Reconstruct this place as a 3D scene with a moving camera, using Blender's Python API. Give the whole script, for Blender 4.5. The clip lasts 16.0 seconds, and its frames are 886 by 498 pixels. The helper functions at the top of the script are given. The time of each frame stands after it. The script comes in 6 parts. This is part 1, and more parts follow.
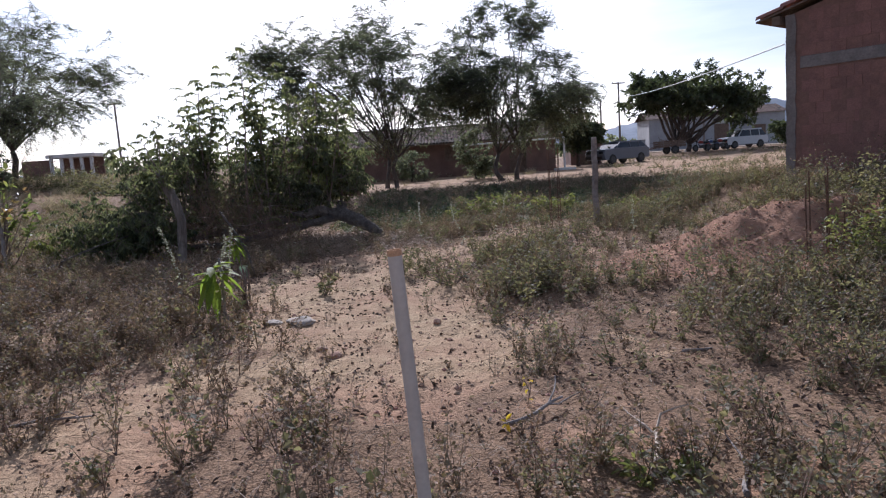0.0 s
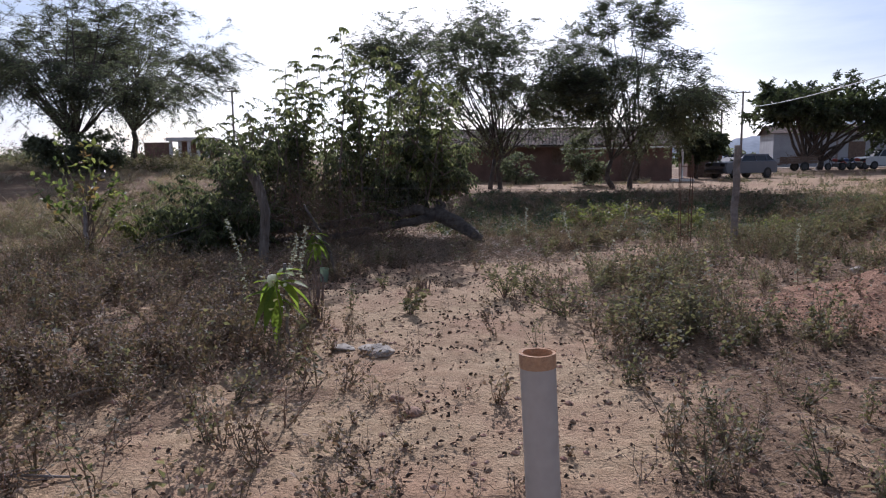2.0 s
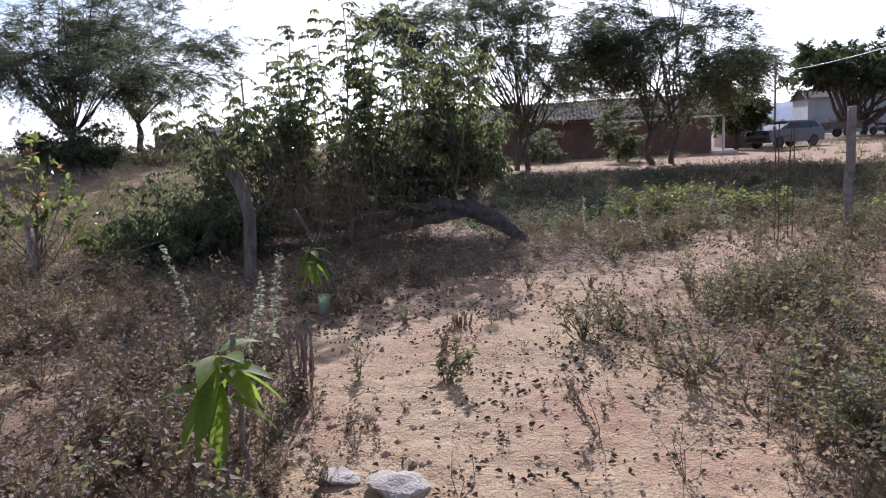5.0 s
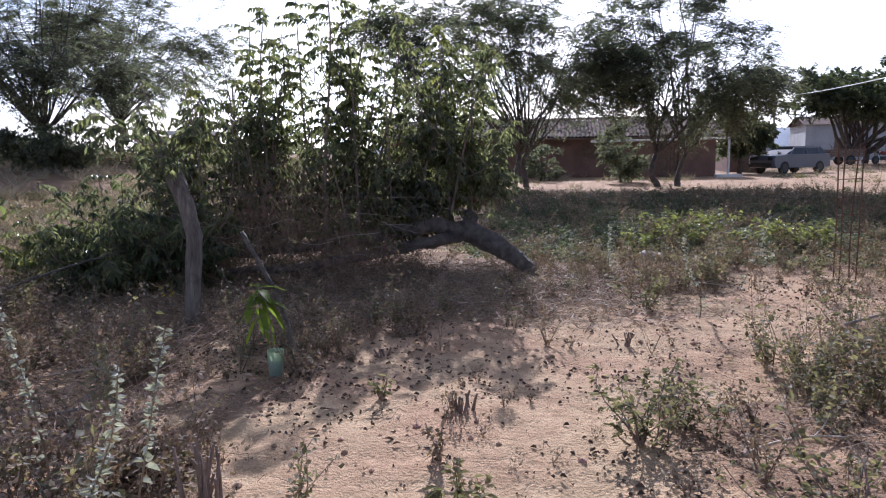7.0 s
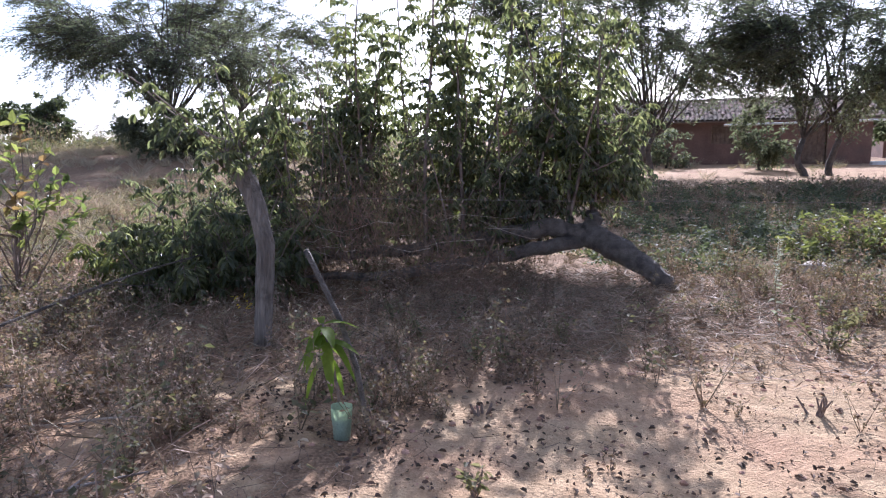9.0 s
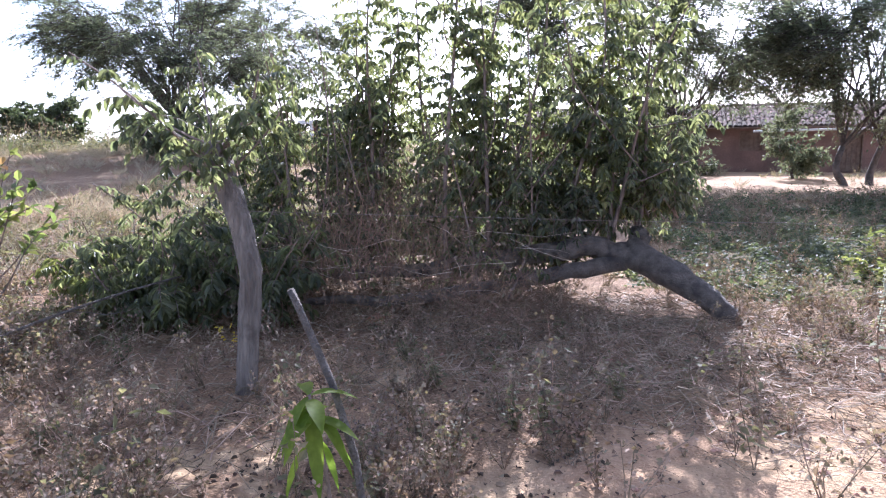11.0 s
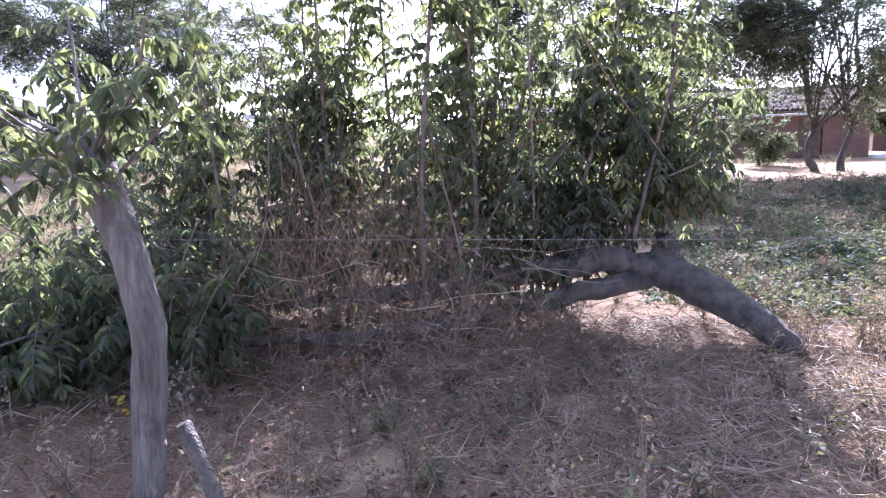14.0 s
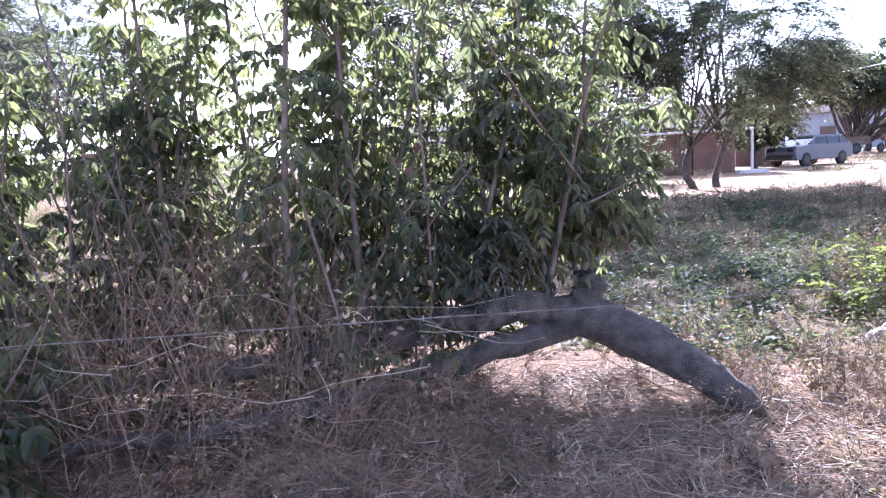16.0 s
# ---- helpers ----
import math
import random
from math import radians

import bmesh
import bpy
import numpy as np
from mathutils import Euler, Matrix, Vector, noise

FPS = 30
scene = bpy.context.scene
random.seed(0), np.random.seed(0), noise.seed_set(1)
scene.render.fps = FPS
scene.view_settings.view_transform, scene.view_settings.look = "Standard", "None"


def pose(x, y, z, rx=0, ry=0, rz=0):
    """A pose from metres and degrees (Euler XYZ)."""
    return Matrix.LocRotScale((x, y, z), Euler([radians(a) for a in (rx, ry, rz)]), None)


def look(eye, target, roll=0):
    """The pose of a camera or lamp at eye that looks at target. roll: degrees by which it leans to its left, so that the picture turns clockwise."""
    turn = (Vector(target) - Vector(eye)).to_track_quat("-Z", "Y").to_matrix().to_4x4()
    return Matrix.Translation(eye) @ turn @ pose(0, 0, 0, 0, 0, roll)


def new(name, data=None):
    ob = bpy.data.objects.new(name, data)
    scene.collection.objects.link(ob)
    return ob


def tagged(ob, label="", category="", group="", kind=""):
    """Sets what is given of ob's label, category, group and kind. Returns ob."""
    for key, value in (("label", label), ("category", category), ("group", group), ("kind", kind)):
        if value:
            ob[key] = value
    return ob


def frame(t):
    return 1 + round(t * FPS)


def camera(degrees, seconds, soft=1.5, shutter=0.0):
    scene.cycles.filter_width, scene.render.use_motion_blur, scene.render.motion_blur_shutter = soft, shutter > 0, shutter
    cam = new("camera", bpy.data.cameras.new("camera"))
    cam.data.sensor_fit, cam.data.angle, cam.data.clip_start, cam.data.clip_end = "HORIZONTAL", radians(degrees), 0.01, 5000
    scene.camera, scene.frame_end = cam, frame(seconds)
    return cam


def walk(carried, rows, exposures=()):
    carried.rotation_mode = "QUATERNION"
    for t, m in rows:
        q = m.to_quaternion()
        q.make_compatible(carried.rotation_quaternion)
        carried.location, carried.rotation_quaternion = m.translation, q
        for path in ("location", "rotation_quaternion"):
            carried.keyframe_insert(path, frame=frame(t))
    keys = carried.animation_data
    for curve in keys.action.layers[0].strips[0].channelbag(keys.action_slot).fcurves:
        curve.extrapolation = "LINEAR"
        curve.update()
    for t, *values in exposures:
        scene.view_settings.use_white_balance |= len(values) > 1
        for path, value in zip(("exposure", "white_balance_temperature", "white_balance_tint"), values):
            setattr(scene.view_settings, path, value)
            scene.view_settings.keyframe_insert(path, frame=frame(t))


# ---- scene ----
cam = camera(65.3, 16.0, soft=1.2)
METRES, EYE, TILT, LEAN, TURN = 10.7, 1.5, 0.0, 0.0, 0.0
ROWS = [
    (0.0, 0.0, 0.0, 0.0, -0.5, -7.38, 3.88),
    (0.5, 0.0043, 0.034, -0.0003, 3.22, -7.03, 0.28),
    (1.0, 0.0081, 0.0694, -0.0032, -5.57, -5.94, -2.19),
    (1.5, -0.0015, 0.102, -0.0021, -3.3, -5.66, 1.52),
    (2.0, -0.0161, 0.1374, -0.0035, 7.96, -6.96, 0.63),
    (2.5, -0.0394, 0.1704, -0.0003, 9.48, -5.25, 5.49),
    (3.0, -0.0519, 0.2046, -0.0023, 7.77, -8.78, 4.77),
    (5.5, -0.0698, 0.3987, -0.0007, 9.44, -8.1, 2.59),
    (6.0, -0.0778, 0.439, -0.0016, 6.49, -6.27, 2.58),
    (6.5, -0.0864, 0.4783, -0.0, 7.97, -4.08, 2.06),
    (7.0, -0.0949, 0.5104, -0.0027, 8.76, -7.41, 0.79),
    (7.5, -0.1072, 0.5453, -0.0008, 8.11, -6.77, 1.14),
    (8.0, -0.1084, 0.5762, 0.0011, 12.15, -7.08, 2.77),
    (8.5, -0.1077, 0.6058, 0.0041, 16.56, -8.53, 1.26),
    (9.0, -0.117, 0.6271, 0.0041, 18.13, -8.52, 1.0),
    (9.5, -0.1288, 0.6517, 0.0071, 16.29, -8.89, 1.25),
    (10.0, -0.1363, 0.6745, 0.0056, 19.04, -8.3, 0.83),
    (12.5, -0.1885, 0.7815, 0.0041, 19.36, -8.18, 0.23),
    (13.0, -0.2008, 0.8023, 0.0018, 15.36, -12.03, -0.88),
    (13.5, -0.2137, 0.8228, 0.0031, 11.36, -12.9, -1.0),
    (14.0, -0.2167, 0.8422, 0.0043, 15.33, -8.85, 1.53),
    (14.5, -0.2135, 0.8638, 0.0052, 17.55, -6.58, 2.28),
    (15.0, -0.2192, 0.888, 0.0039, 13.37, -7.36, 0.81),
    (15.5, -0.2303, 0.9171, 0.0059, 6.17, -6.03, 1.85),
    (16.0, -0.2353, 0.9434, 0.004, 5.85, -7.1, 3.11),
]
walk(cam, [(t, pose(0, 0, EYE, TILT, LEAN, TURN) @ pose(METRES * x, METRES * y, METRES * z, 90 + pitch, roll, yaw)) for t, x, y, z, yaw, pitch, roll in ROWS],
     exposures=[(0.0, 0.2, 5450, 20), (1.3, 0.15, 5450, 20), (2.0, -0.05, 5450, 20), (2.5, 0.3, 5450, 20), (3.0, 0.27, 5450, 20), (5.0, 0.58, 5380, 21), (8.0, 0.85, 5350, 22), (9.5, 1.45, 5300, 22), (12.5, 2.1, 5200, 24), (16.0, 2.35, 4980, 29)])

# ---- world and sun ----
SUN_YAW, SUN_UP = 7.5, 30.0          # degrees left of +y, degrees above the horizon
sun_way = Vector((-math.sin(radians(SUN_YAW)) * math.cos(radians(SUN_UP)), math.cos(radians(SUN_YAW)) * math.cos(radians(SUN_UP)), math.sin(radians(SUN_UP))))
sun = new("sun", bpy.data.lights.new("sun", "SUN"))
sun.data.energy, sun.data.angle, sun.data.color = 4.3, radians(0.5), (1.0, 0.93, 0.83)
sun.matrix_world = look(sun_way * 100, (0, 0, 0))

world = bpy.data.worlds.new("sky")
scene.world = world
world.use_nodes = True
wt = world.node_tree
wt.nodes.clear()
w_out = wt.nodes.new("ShaderNodeOutputWorld")
w_bg = wt.nodes.new("ShaderNodeBackground")
w_bg.inputs["Strength"].default_value = 0.088
w_sky = wt.nodes.new("ShaderNodeTexSky")
w_sky.sky_type, w_sky.sun_disc = "NISHITA", False
w_sky.sun_elevation, w_sky.sun_rotation = radians(SUN_UP), radians(-SUN_YAW)
w_sky.dust_density, w_sky.air_density = 1.3, 1.0
w_co = wt.nodes.new("ShaderNodeTexCoord")
w_map = wt.nodes.new("ShaderNodeMapping")
w_map.inputs["Scale"].default_value = (1.2, 1.2, 6.5)
w_map.inputs["Rotation"].default_value = (0.08, 0.12, 0.0)
w_noise = wt.nodes.new("ShaderNodeTexNoise")
w_noise.inputs["Scale"].default_value, w_noise.inputs["Detail"].default_value, w_noise.inputs["Roughness"].default_value = 1.7, 8.0, 0.55
w_ramp = wt.nodes.new("ShaderNodeValToRGB")
w_ramp.color_ramp.elements[0].position, w_ramp.color_ramp.elements[1].position = 0.38, 0.6
w_mix = wt.nodes.new("ShaderNodeMixRGB")
w_cloud = wt.nodes.new("ShaderNodeHueSaturation")
w_cloud.inputs["Saturation"].default_value, w_cloud.inputs["Value"].default_value = 0.25, 1.2
wt.links.new(w_sky.outputs["Color"], w_cloud.inputs["Color"])
wt.links.new(w_cloud.outputs["Color"], w_mix.inputs["Color2"])
wt.links.new(w_co.outputs["Generated"], w_map.inputs["Vector"])
wt.links.new(w_map.outputs["Vector"], w_noise.inputs["Vector"])
wt.links.new(w_noise.outputs["Fac"], w_ramp.inputs["Fac"])
wt.links.new(w_ramp.outputs["Color"], w_mix.inputs["Fac"])
wt.links.new(w_sky.outputs["Color"], w_mix.inputs["Color1"])
wt.links.new(w_mix.outputs["Color"], w_bg.inputs["Color"])
wt.links.new(w_bg.outputs["Background"], w_out.inputs["Surface"])


# ---- materials ----
def material(name, c1, c2, scale=8.0, rough=0.85, bump=0.3, metal=0.0, fine=None, fine_scale=None, translucent=0.0, island=0.0, spots=None, spot_at=0.62, bump_dist=0.02, stretch=None, glow=1.0, sheen=0.5):
    """Two-tone noise material with a fine grain, optional stains, leaf translucency and a tone that changes from piece to piece."""
    m = bpy.data.materials.new(name)
    m.use_nodes = True
    nt = m.node_tree
    bsdf = nt.nodes["Principled BSDF"]
    out = nt.nodes["Material Output"]
    geo = nt.nodes.new("ShaderNodeTexCoord")
    n1 = nt.nodes.new("ShaderNodeTexNoise")
    n1.inputs["Scale"].default_value, n1.inputs["Detail"].default_value = scale, 4.0
    n2 = nt.nodes.new("ShaderNodeTexNoise")
    n2.inputs["Scale"].default_value, n2.inputs["Detail"].default_value = fine_scale or scale * 9, 3.0
    vec = geo.outputs["Object"]
    if island < 0:                               # pieces that share a mesh take their grain from different places
        info = nt.nodes.new("ShaderNodeObjectInfo")
        shift = nt.nodes.new("ShaderNodeVectorMath")
        shift.operation = "MULTIPLY_ADD"
        shift.inputs[1].default_value = (41.0, 29.0, 53.0)
        nt.links.new(info.outputs["Random"], shift.inputs[0])
        nt.links.new(vec, shift.inputs[2])
        vec = shift.outputs["Vector"]
    if stretch:
        mp = nt.nodes.new("ShaderNodeMapping")
        mp.inputs["Scale"].default_value = stretch
        nt.links.new(vec, mp.inputs["Vector"])
        vec = mp.outputs["Vector"]
    for n in (n1, n2):
        nt.links.new(vec, n.inputs["Vector"])
    mix = nt.nodes.new("ShaderNodeMixRGB")
    mix.inputs["Color1"].default_value, mix.inputs["Color2"].default_value = (*c1, 1), (*c2, 1)
    ramp = nt.nodes.new("ShaderNodeValToRGB")
    ramp.color_ramp.elements[0].position, ramp.color_ramp.elements[1].position = 0.35, 0.65
    nt.links.new(n1.outputs["Fac"], ramp.inputs["Fac"])
    nt.links.new(ramp.outputs["Color"], mix.inputs["Fac"])
    col = mix.outputs["Color"]
    grain = nt.nodes.new("ShaderNodeMixRGB")
    grain.blend_type = "OVERLAY"
    grain.inputs["Fac"].default_value = 0.35 if fine is None else fine
    nt.links.new(col, grain.inputs["Color1"])
    nt.links.new(n2.outputs["Fac"], grain.inputs["Color2"])
    col = grain.outputs["Color"]
    if spots:
        n3 = nt.nodes.new("ShaderNodeTexNoise")
        n3.inputs["Scale"].default_value, n3.inputs["Detail"].default_value = scale * 0.45, 5.0
        nt.links.new(geo.outputs["Object"], n3.inputs["Vector"])
        r3 = nt.nodes.new("ShaderNodeValToRGB")
        r3.color_ramp.elements[0].position, r3.color_ramp.elements[1].position = spot_at - 0.06, spot_at + 0.06
        nt.links.new(n3.outputs["Fac"], r3.inputs["Fac"])
        m3 = nt.nodes.new("ShaderNodeMixRGB")
        m3.inputs["Color2"].default_value = (*spots, 1)
        nt.links.new(r3.outputs["Color"], m3.inputs["Fac"])
        nt.links.new(col, m3.inputs["Color1"])
        col = m3.outputs["Color"]
    if island:
        if island > 0:
            g = nt.nodes.new("ShaderNodeNewGeometry")
            rnd = g.outputs["Random Per Island"]
        else:
            g = nt.nodes.new("ShaderNodeObjectInfo")
            rnd = g.outputs["Random"]
        k = abs(island)
        val = nt.nodes.new("ShaderNodeMapRange")
        val.inputs["To Min"].default_value, val.inputs["To Max"].default_value = 1 - k, 1 + k
        hue = nt.nodes.new("ShaderNodeMapRange")
        hue.inputs["To Min"].default_value, hue.inputs["To Max"].default_value = 0.5 + 0.05 * k, 0.5 - 0.06 * k
        hsv = nt.nodes.new("ShaderNodeHueSaturation")
        nt.links.new(rnd, val.inputs["Value"])
        nt.links.new(rnd, hue.inputs["Value"])
        nt.links.new(val.outputs["Result"], hsv.inputs["Value"])
        nt.links.new(hue.outputs["Result"], hsv.inputs["Hue"])
        nt.links.new(col, hsv.inputs["Color"])
        col = hsv.outputs["Color"]
    nt.links.new(col, bsdf.inputs["Base Color"])
    bsdf.inputs["Roughness"].default_value, bsdf.inputs["Metallic"].default_value = rough, metal
    bsdf.inputs["Specular IOR Level"].default_value = sheen
    if bump:
        b = nt.nodes.new("ShaderNodeBump")
        b.inputs["Strength"].default_value, b.inputs["Distance"].default_value = bump, bump_dist
        nt.links.new(n2.outputs["Fac"], b.inputs["Height"])
        nt.links.new(b.outputs["Normal"], bsdf.inputs["Normal"])
    if translucent:
        tr = nt.nodes.new("ShaderNodeBsdfTranslucent")
        bright = nt.nodes.new("ShaderNodeMixRGB")
        bright.blend_type = "MULTIPLY"
        bright.inputs["Fac"].default_value = 1.0
        bright.inputs["Color2"].default_value = (2.0 * glow, 2.05 * glow, 1.3 * glow, 1)
        nt.links.new(col, bright.inputs["Color1"])
        nt.links.new(bright.outputs["Color"], tr.inputs["Color"])
        ms = nt.nodes.new("ShaderNodeMixShader")
        ms.inputs["Fac"].default_value = translucent
        nt.links.new(bsdf.outputs["BSDF"], ms.inputs[1])
        nt.links.new(tr.outputs["BSDF"], ms.inputs[2])
        nt.links.new(ms.outputs["Shader"], out.inputs["Surface"])
    return m


def ground_material():
    """Pale sand, reddish soil and brown litter, told apart by the soil attribute."""
    m = bpy.data.materials.new("soil")
    m.use_nodes = True
    nt = m.node_tree
    bsdf = nt.nodes["Principled BSDF"]
    bsdf.inputs["Roughness"].default_value = 0.95
    bsdf.inputs["Specular IOR Level"].default_value = 0.15
    co = nt.nodes.new("ShaderNodeTexCoord")
    att = nt.nodes.new("ShaderNodeAttribute")
    att.attribute_name = "soil"
    sep = nt.nodes.new("ShaderNodeSeparateColor")
    nt.links.new(att.outputs["Color"], sep.inputs["Color"])

    def noise_of(scale, detail=5.0, rough=0.6):
        n = nt.nodes.new("ShaderNodeTexNoise")
        n.inputs["Scale"].default_value, n.inputs["Detail"].default_value, n.inputs["Roughness"].default_value = scale, detail, rough
        nt.links.new(co.outputs["Object"], n.inputs["Vector"])
        return n.outputs["Fac"]

    def ramp_of(src, a, b):
        r = nt.nodes.new("ShaderNodeValToRGB")
        r.color_ramp.elements[0].position, r.color_ramp.elements[1].position = a, b
        nt.links.new(src, r.inputs["Fac"])
        return r.outputs["Color"]

    def mixed(fac, a, b, mode="MIX"):
        x = nt.nodes.new("ShaderNodeMixRGB")
        x.blend_type = mode
        for key, v in (("Fac", fac), ("Color1", a), ("Color2", b)):
            if isinstance(v, tuple):
                x.inputs[key].default_value = (*v, 1)
            elif isinstance(v, float):
                x.inputs[key].default_value = v
            else:
                nt.links.new(v, x.inputs[key])
        return x.outputs["Color"]

    def maths(op, a, b):
        x = nt.nodes.new("ShaderNodeMath")
        x.operation = op
        for i, v in enumerate((a, b)):
            if isinstance(v, float):
                x.inputs[i].default_value = v
            else:
                nt.links.new(v, x.inputs[i])
        return x.outputs["Value"]

    big, mid, fine = noise_of(0.9), noise_of(7.0), noise_of(60.0, 4.0)
    vor = nt.nodes.new("ShaderNodeTexVoronoi")
    vor.inputs["Scale"].default_value = 26.0
    nt.links.new(co.outputs["Object"], vor.inputs["Vector"])
    clod = vor.outputs["Distance"]
    sand = mixed(ramp_of(mid, 0.35, 0.7), (0.53, 0.385, 0.235), (0.39, 0.265, 0.153))
    red = mixed(ramp_of(mid, 0.3, 0.7), (0.45, 0.26, 0.165), (0.34, 0.19, 0.12))
    litter = mixed(ramp_of(fine, 0.3, 0.7), (0.165, 0.103, 0.062), (0.36, 0.237, 0.147))
    green = mixed(ramp_of(fine, 0.35, 0.7), (0.07, 0.085, 0.035), (0.17, 0.15, 0.08))
    base = mixed(sep.outputs["Green"], sand, red)
    # litter spreads in ragged flecks where the soil attribute calls for it
    edge = maths("ADD", maths("MULTIPLY", mid, 0.9), maths("MULTIPLY", fine, 0.5))
    edge = maths("ADD", edge, maths("MULTIPLY", big, 0.35))
    fac = ramp_of(maths("ADD", sep.outputs["Red"], maths("SUBTRACT", edge, 0.87)), 0.52, 0.88)
    base = mixed(ramp_of(big, 0.42, 0.66), base, mixed(0.6, base, red))
    fleck = ramp_of(maths("ADD", clod, maths("MULTIPLY", mid, 0.35)), 0.25, 0.31)
    base = mixed(fleck, litter, base)
    base = mixed(fac, base, litter)
    base = mixed(sep.outputs["Blue"], base, green)
    base = mixed(0.35, base, fine, "OVERLAY")
    nt.links.new(base, bsdf.inputs["Base Color"])
    b = nt.nodes.new("ShaderNodeBump")
    b.inputs["Strength"].default_value, b.inputs["Distance"].default_value = 0.9, 0.03
    nt.links.new(maths("ADD", maths("SUBTRACT", maths("MULTIPLY", mid, 1.6), maths("MULTIPLY", clod, 0.2)), maths("MULTIPLY", fine, 0.8)), b.inputs["Height"])
    nt.links.new(b.outputs["Normal"], bsdf.inputs["Normal"])
    return m


SOIL = ground_material()
LEAF_BUSH = material("bush_leaf", (0.088, 0.1, 0.062), (0.118, 0.126, 0.07), 3, 0.32, 0, translucent=0.58, island=0.5, glow=1.1)
LEAF_DARK = material("inner_leaf", (0.08, 0.09, 0.062), (0.106, 0.112, 0.072), 3, 0.3, 0, translucent=0.5, island=0.5, glow=1.1)
LEAF_FEATHER = material("feathery_leaf", (0.088, 0.1, 0.08), (0.115, 0.123, 0.094), 1, 0.6, 0, translucent=0.58, island=0.35)
LEAF_UMBRELLA = material("almond_leaf", (0.05, 0.066, 0.038), (0.08, 0.092, 0.05), 1, 0.5, 0, translucent=0.38, island=0.4)
LEAF_YOUNG = material("young_leaf", (0.11, 0.165, 0.03), (0.15, 0.195, 0.035), 5, 0.6, 0, translucent=0.55, island=0.35, sheen=0.2)
LEAF_RED = material("cashew_leaf", (0.11, 0.12, 0.05), (0.2, 0.12, 0.06), 2, 0.4, 0, translucent=0.4, island=0.5)
WEED_GREEN = material("weed_leaf", (0.1, 0.1, 0.06), (0.17, 0.155, 0.098), 4, 0.7, 0, translucent=0.45, island=0.4)
WEED_DRY = material("dry_weed", (0.145, 0.1, 0.066), (0.31, 0.24, 0.165), 4, 0.85, 0, translucent=0.15, island=0.45)
STRAW = material("straw", (0.2, 0.14, 0.086), (0.42, 0.325, 0.215), 5, 0.7, 0, island=0.45)
DRY_GRASS = material("dry_grass", (0.27, 0.22, 0.165), (0.4, 0.34, 0.26), 2, 0.8, 0, translucent=0.2, island=0.3)
COVER = material("ground_cover_leaf", (0.065, 0.082, 0.05), (0.12, 0.125, 0.075), 2, 0.65, 0, translucent=0.42, island=0.4)
BARK = material("grey_bark", (0.115, 0.093, 0.076), (0.235, 0.195, 0.16), 11, 0.8, 1.0, fine=0.5, spots=(0.06, 0.05, 0.045), bump_dist=0.05)
BARK_TRUNK = material("fissured_bark", (0.14, 0.113, 0.093), (0.275, 0.23, 0.19), 14, 0.92, 1.0, fine_scale=60, fine=0.5, spots=(0.1, 0.08, 0.065), bump_dist=0.05, stretch=(1, 1, 0.14))
BARK_DARK = material("dark_bark", (0.06, 0.048, 0.042), (0.12, 0.1, 0.085), 7, 0.92, 0.8, spots=(0.05, 0.04, 0.035), bump_dist=0.03)
DRY_BRUSH = material("dry_brush", (0.17, 0.105, 0.064), (0.29, 0.195, 0.125), 8, 0.85, 0.1, island=0.4)
TWIG = material("twig_bark", (0.14, 0.1, 0.08), (0.24, 0.18, 0.14), 10, 0.85, 0.2, island=0.3)
CUT_WOOD = material("pale_cut_wood", (0.55, 0.46, 0.36), (0.42, 0.33, 0.24), 25, 0.8, 0.4)
POST_WOOD = material("weathered_post", (0.2, 0.17, 0.15), (0.32, 0.28, 0.25), 9, 0.9, 0.7, spots=(0.12, 0.1, 0.09))
PVC = material("grey_pvc", (0.58, 0.52, 0.46), (0.49, 0.44, 0.39), 6, 0.35, 0.05, fine=0.15, spots=(0.38, 0.33, 0.27), spot_at=0.68)
# orange of sunlight passing through the pipe's rim, painted as a base colour
PVC_RIM_LIT = material("sunlit_rim_orange", (0.6, 0.36, 0.2), (0.48, 0.27, 0.15), 20, 0.9, 0.3)
RUST = material("rusty_steel", (0.12, 0.065, 0.04), (0.2, 0.11, 0.07), 30, 0.8, 0.4, metal=0.3)
WIRE = material("galvanised_wire", (0.3, 0.26, 0.22), (0.16, 0.12, 0.1), 20, 0.65, 0.1, metal=0.3)
CABLE = material("pale_cable", (0.55, 0.54, 0.52), (0.45, 0.44, 0.42), 4, 0.6, 0)
BRICK = material("clay_block", (0.27, 0.14, 0.11), (0.21, 0.11, 0.088), 5, 0.9, 0.5, island=-0.09, spots=(0.34, 0.2, 0.15), spot_at=0.66)
MORTAR = material("grey_mortar", (0.25, 0.14, 0.105), (0.2, 0.11, 0.085), 12, 0.95, 0.6)
CONCRETE = material("raw_concrete", (0.24, 0.21, 0.19), (0.17, 0.145, 0.13), 3.5, 0.92, 0.5, spots=(0.18, 0.165, 0.155))
TILE_RED = material("fired_roof_tile", (0.34, 0.16, 0.1), (0.23, 0.11, 0.075), 5, 0.8, 0.4, island=0.25, spots=(0.13, 0.09, 0.075))
TILE_OLD = material("weathered_roof_tile", (0.2, 0.145, 0.115), (0.1, 0.075, 0.062), 3, 0.95, 0.4, island=0.5, spots=(0.07, 0.06, 0.052), sheen=0.1)
ADOBE = material("brown_plaster", (0.22, 0.13, 0.1), (0.16, 0.095, 0.075), 1.6, 0.93, 0.4, spots=(0.15, 0.1, 0.08))
WHITEWASH = material("whitewash", (0.72, 0.71, 0.68), (0.58, 0.57, 0.55), 1.3, 0.9, 0.3, fine=0.2)
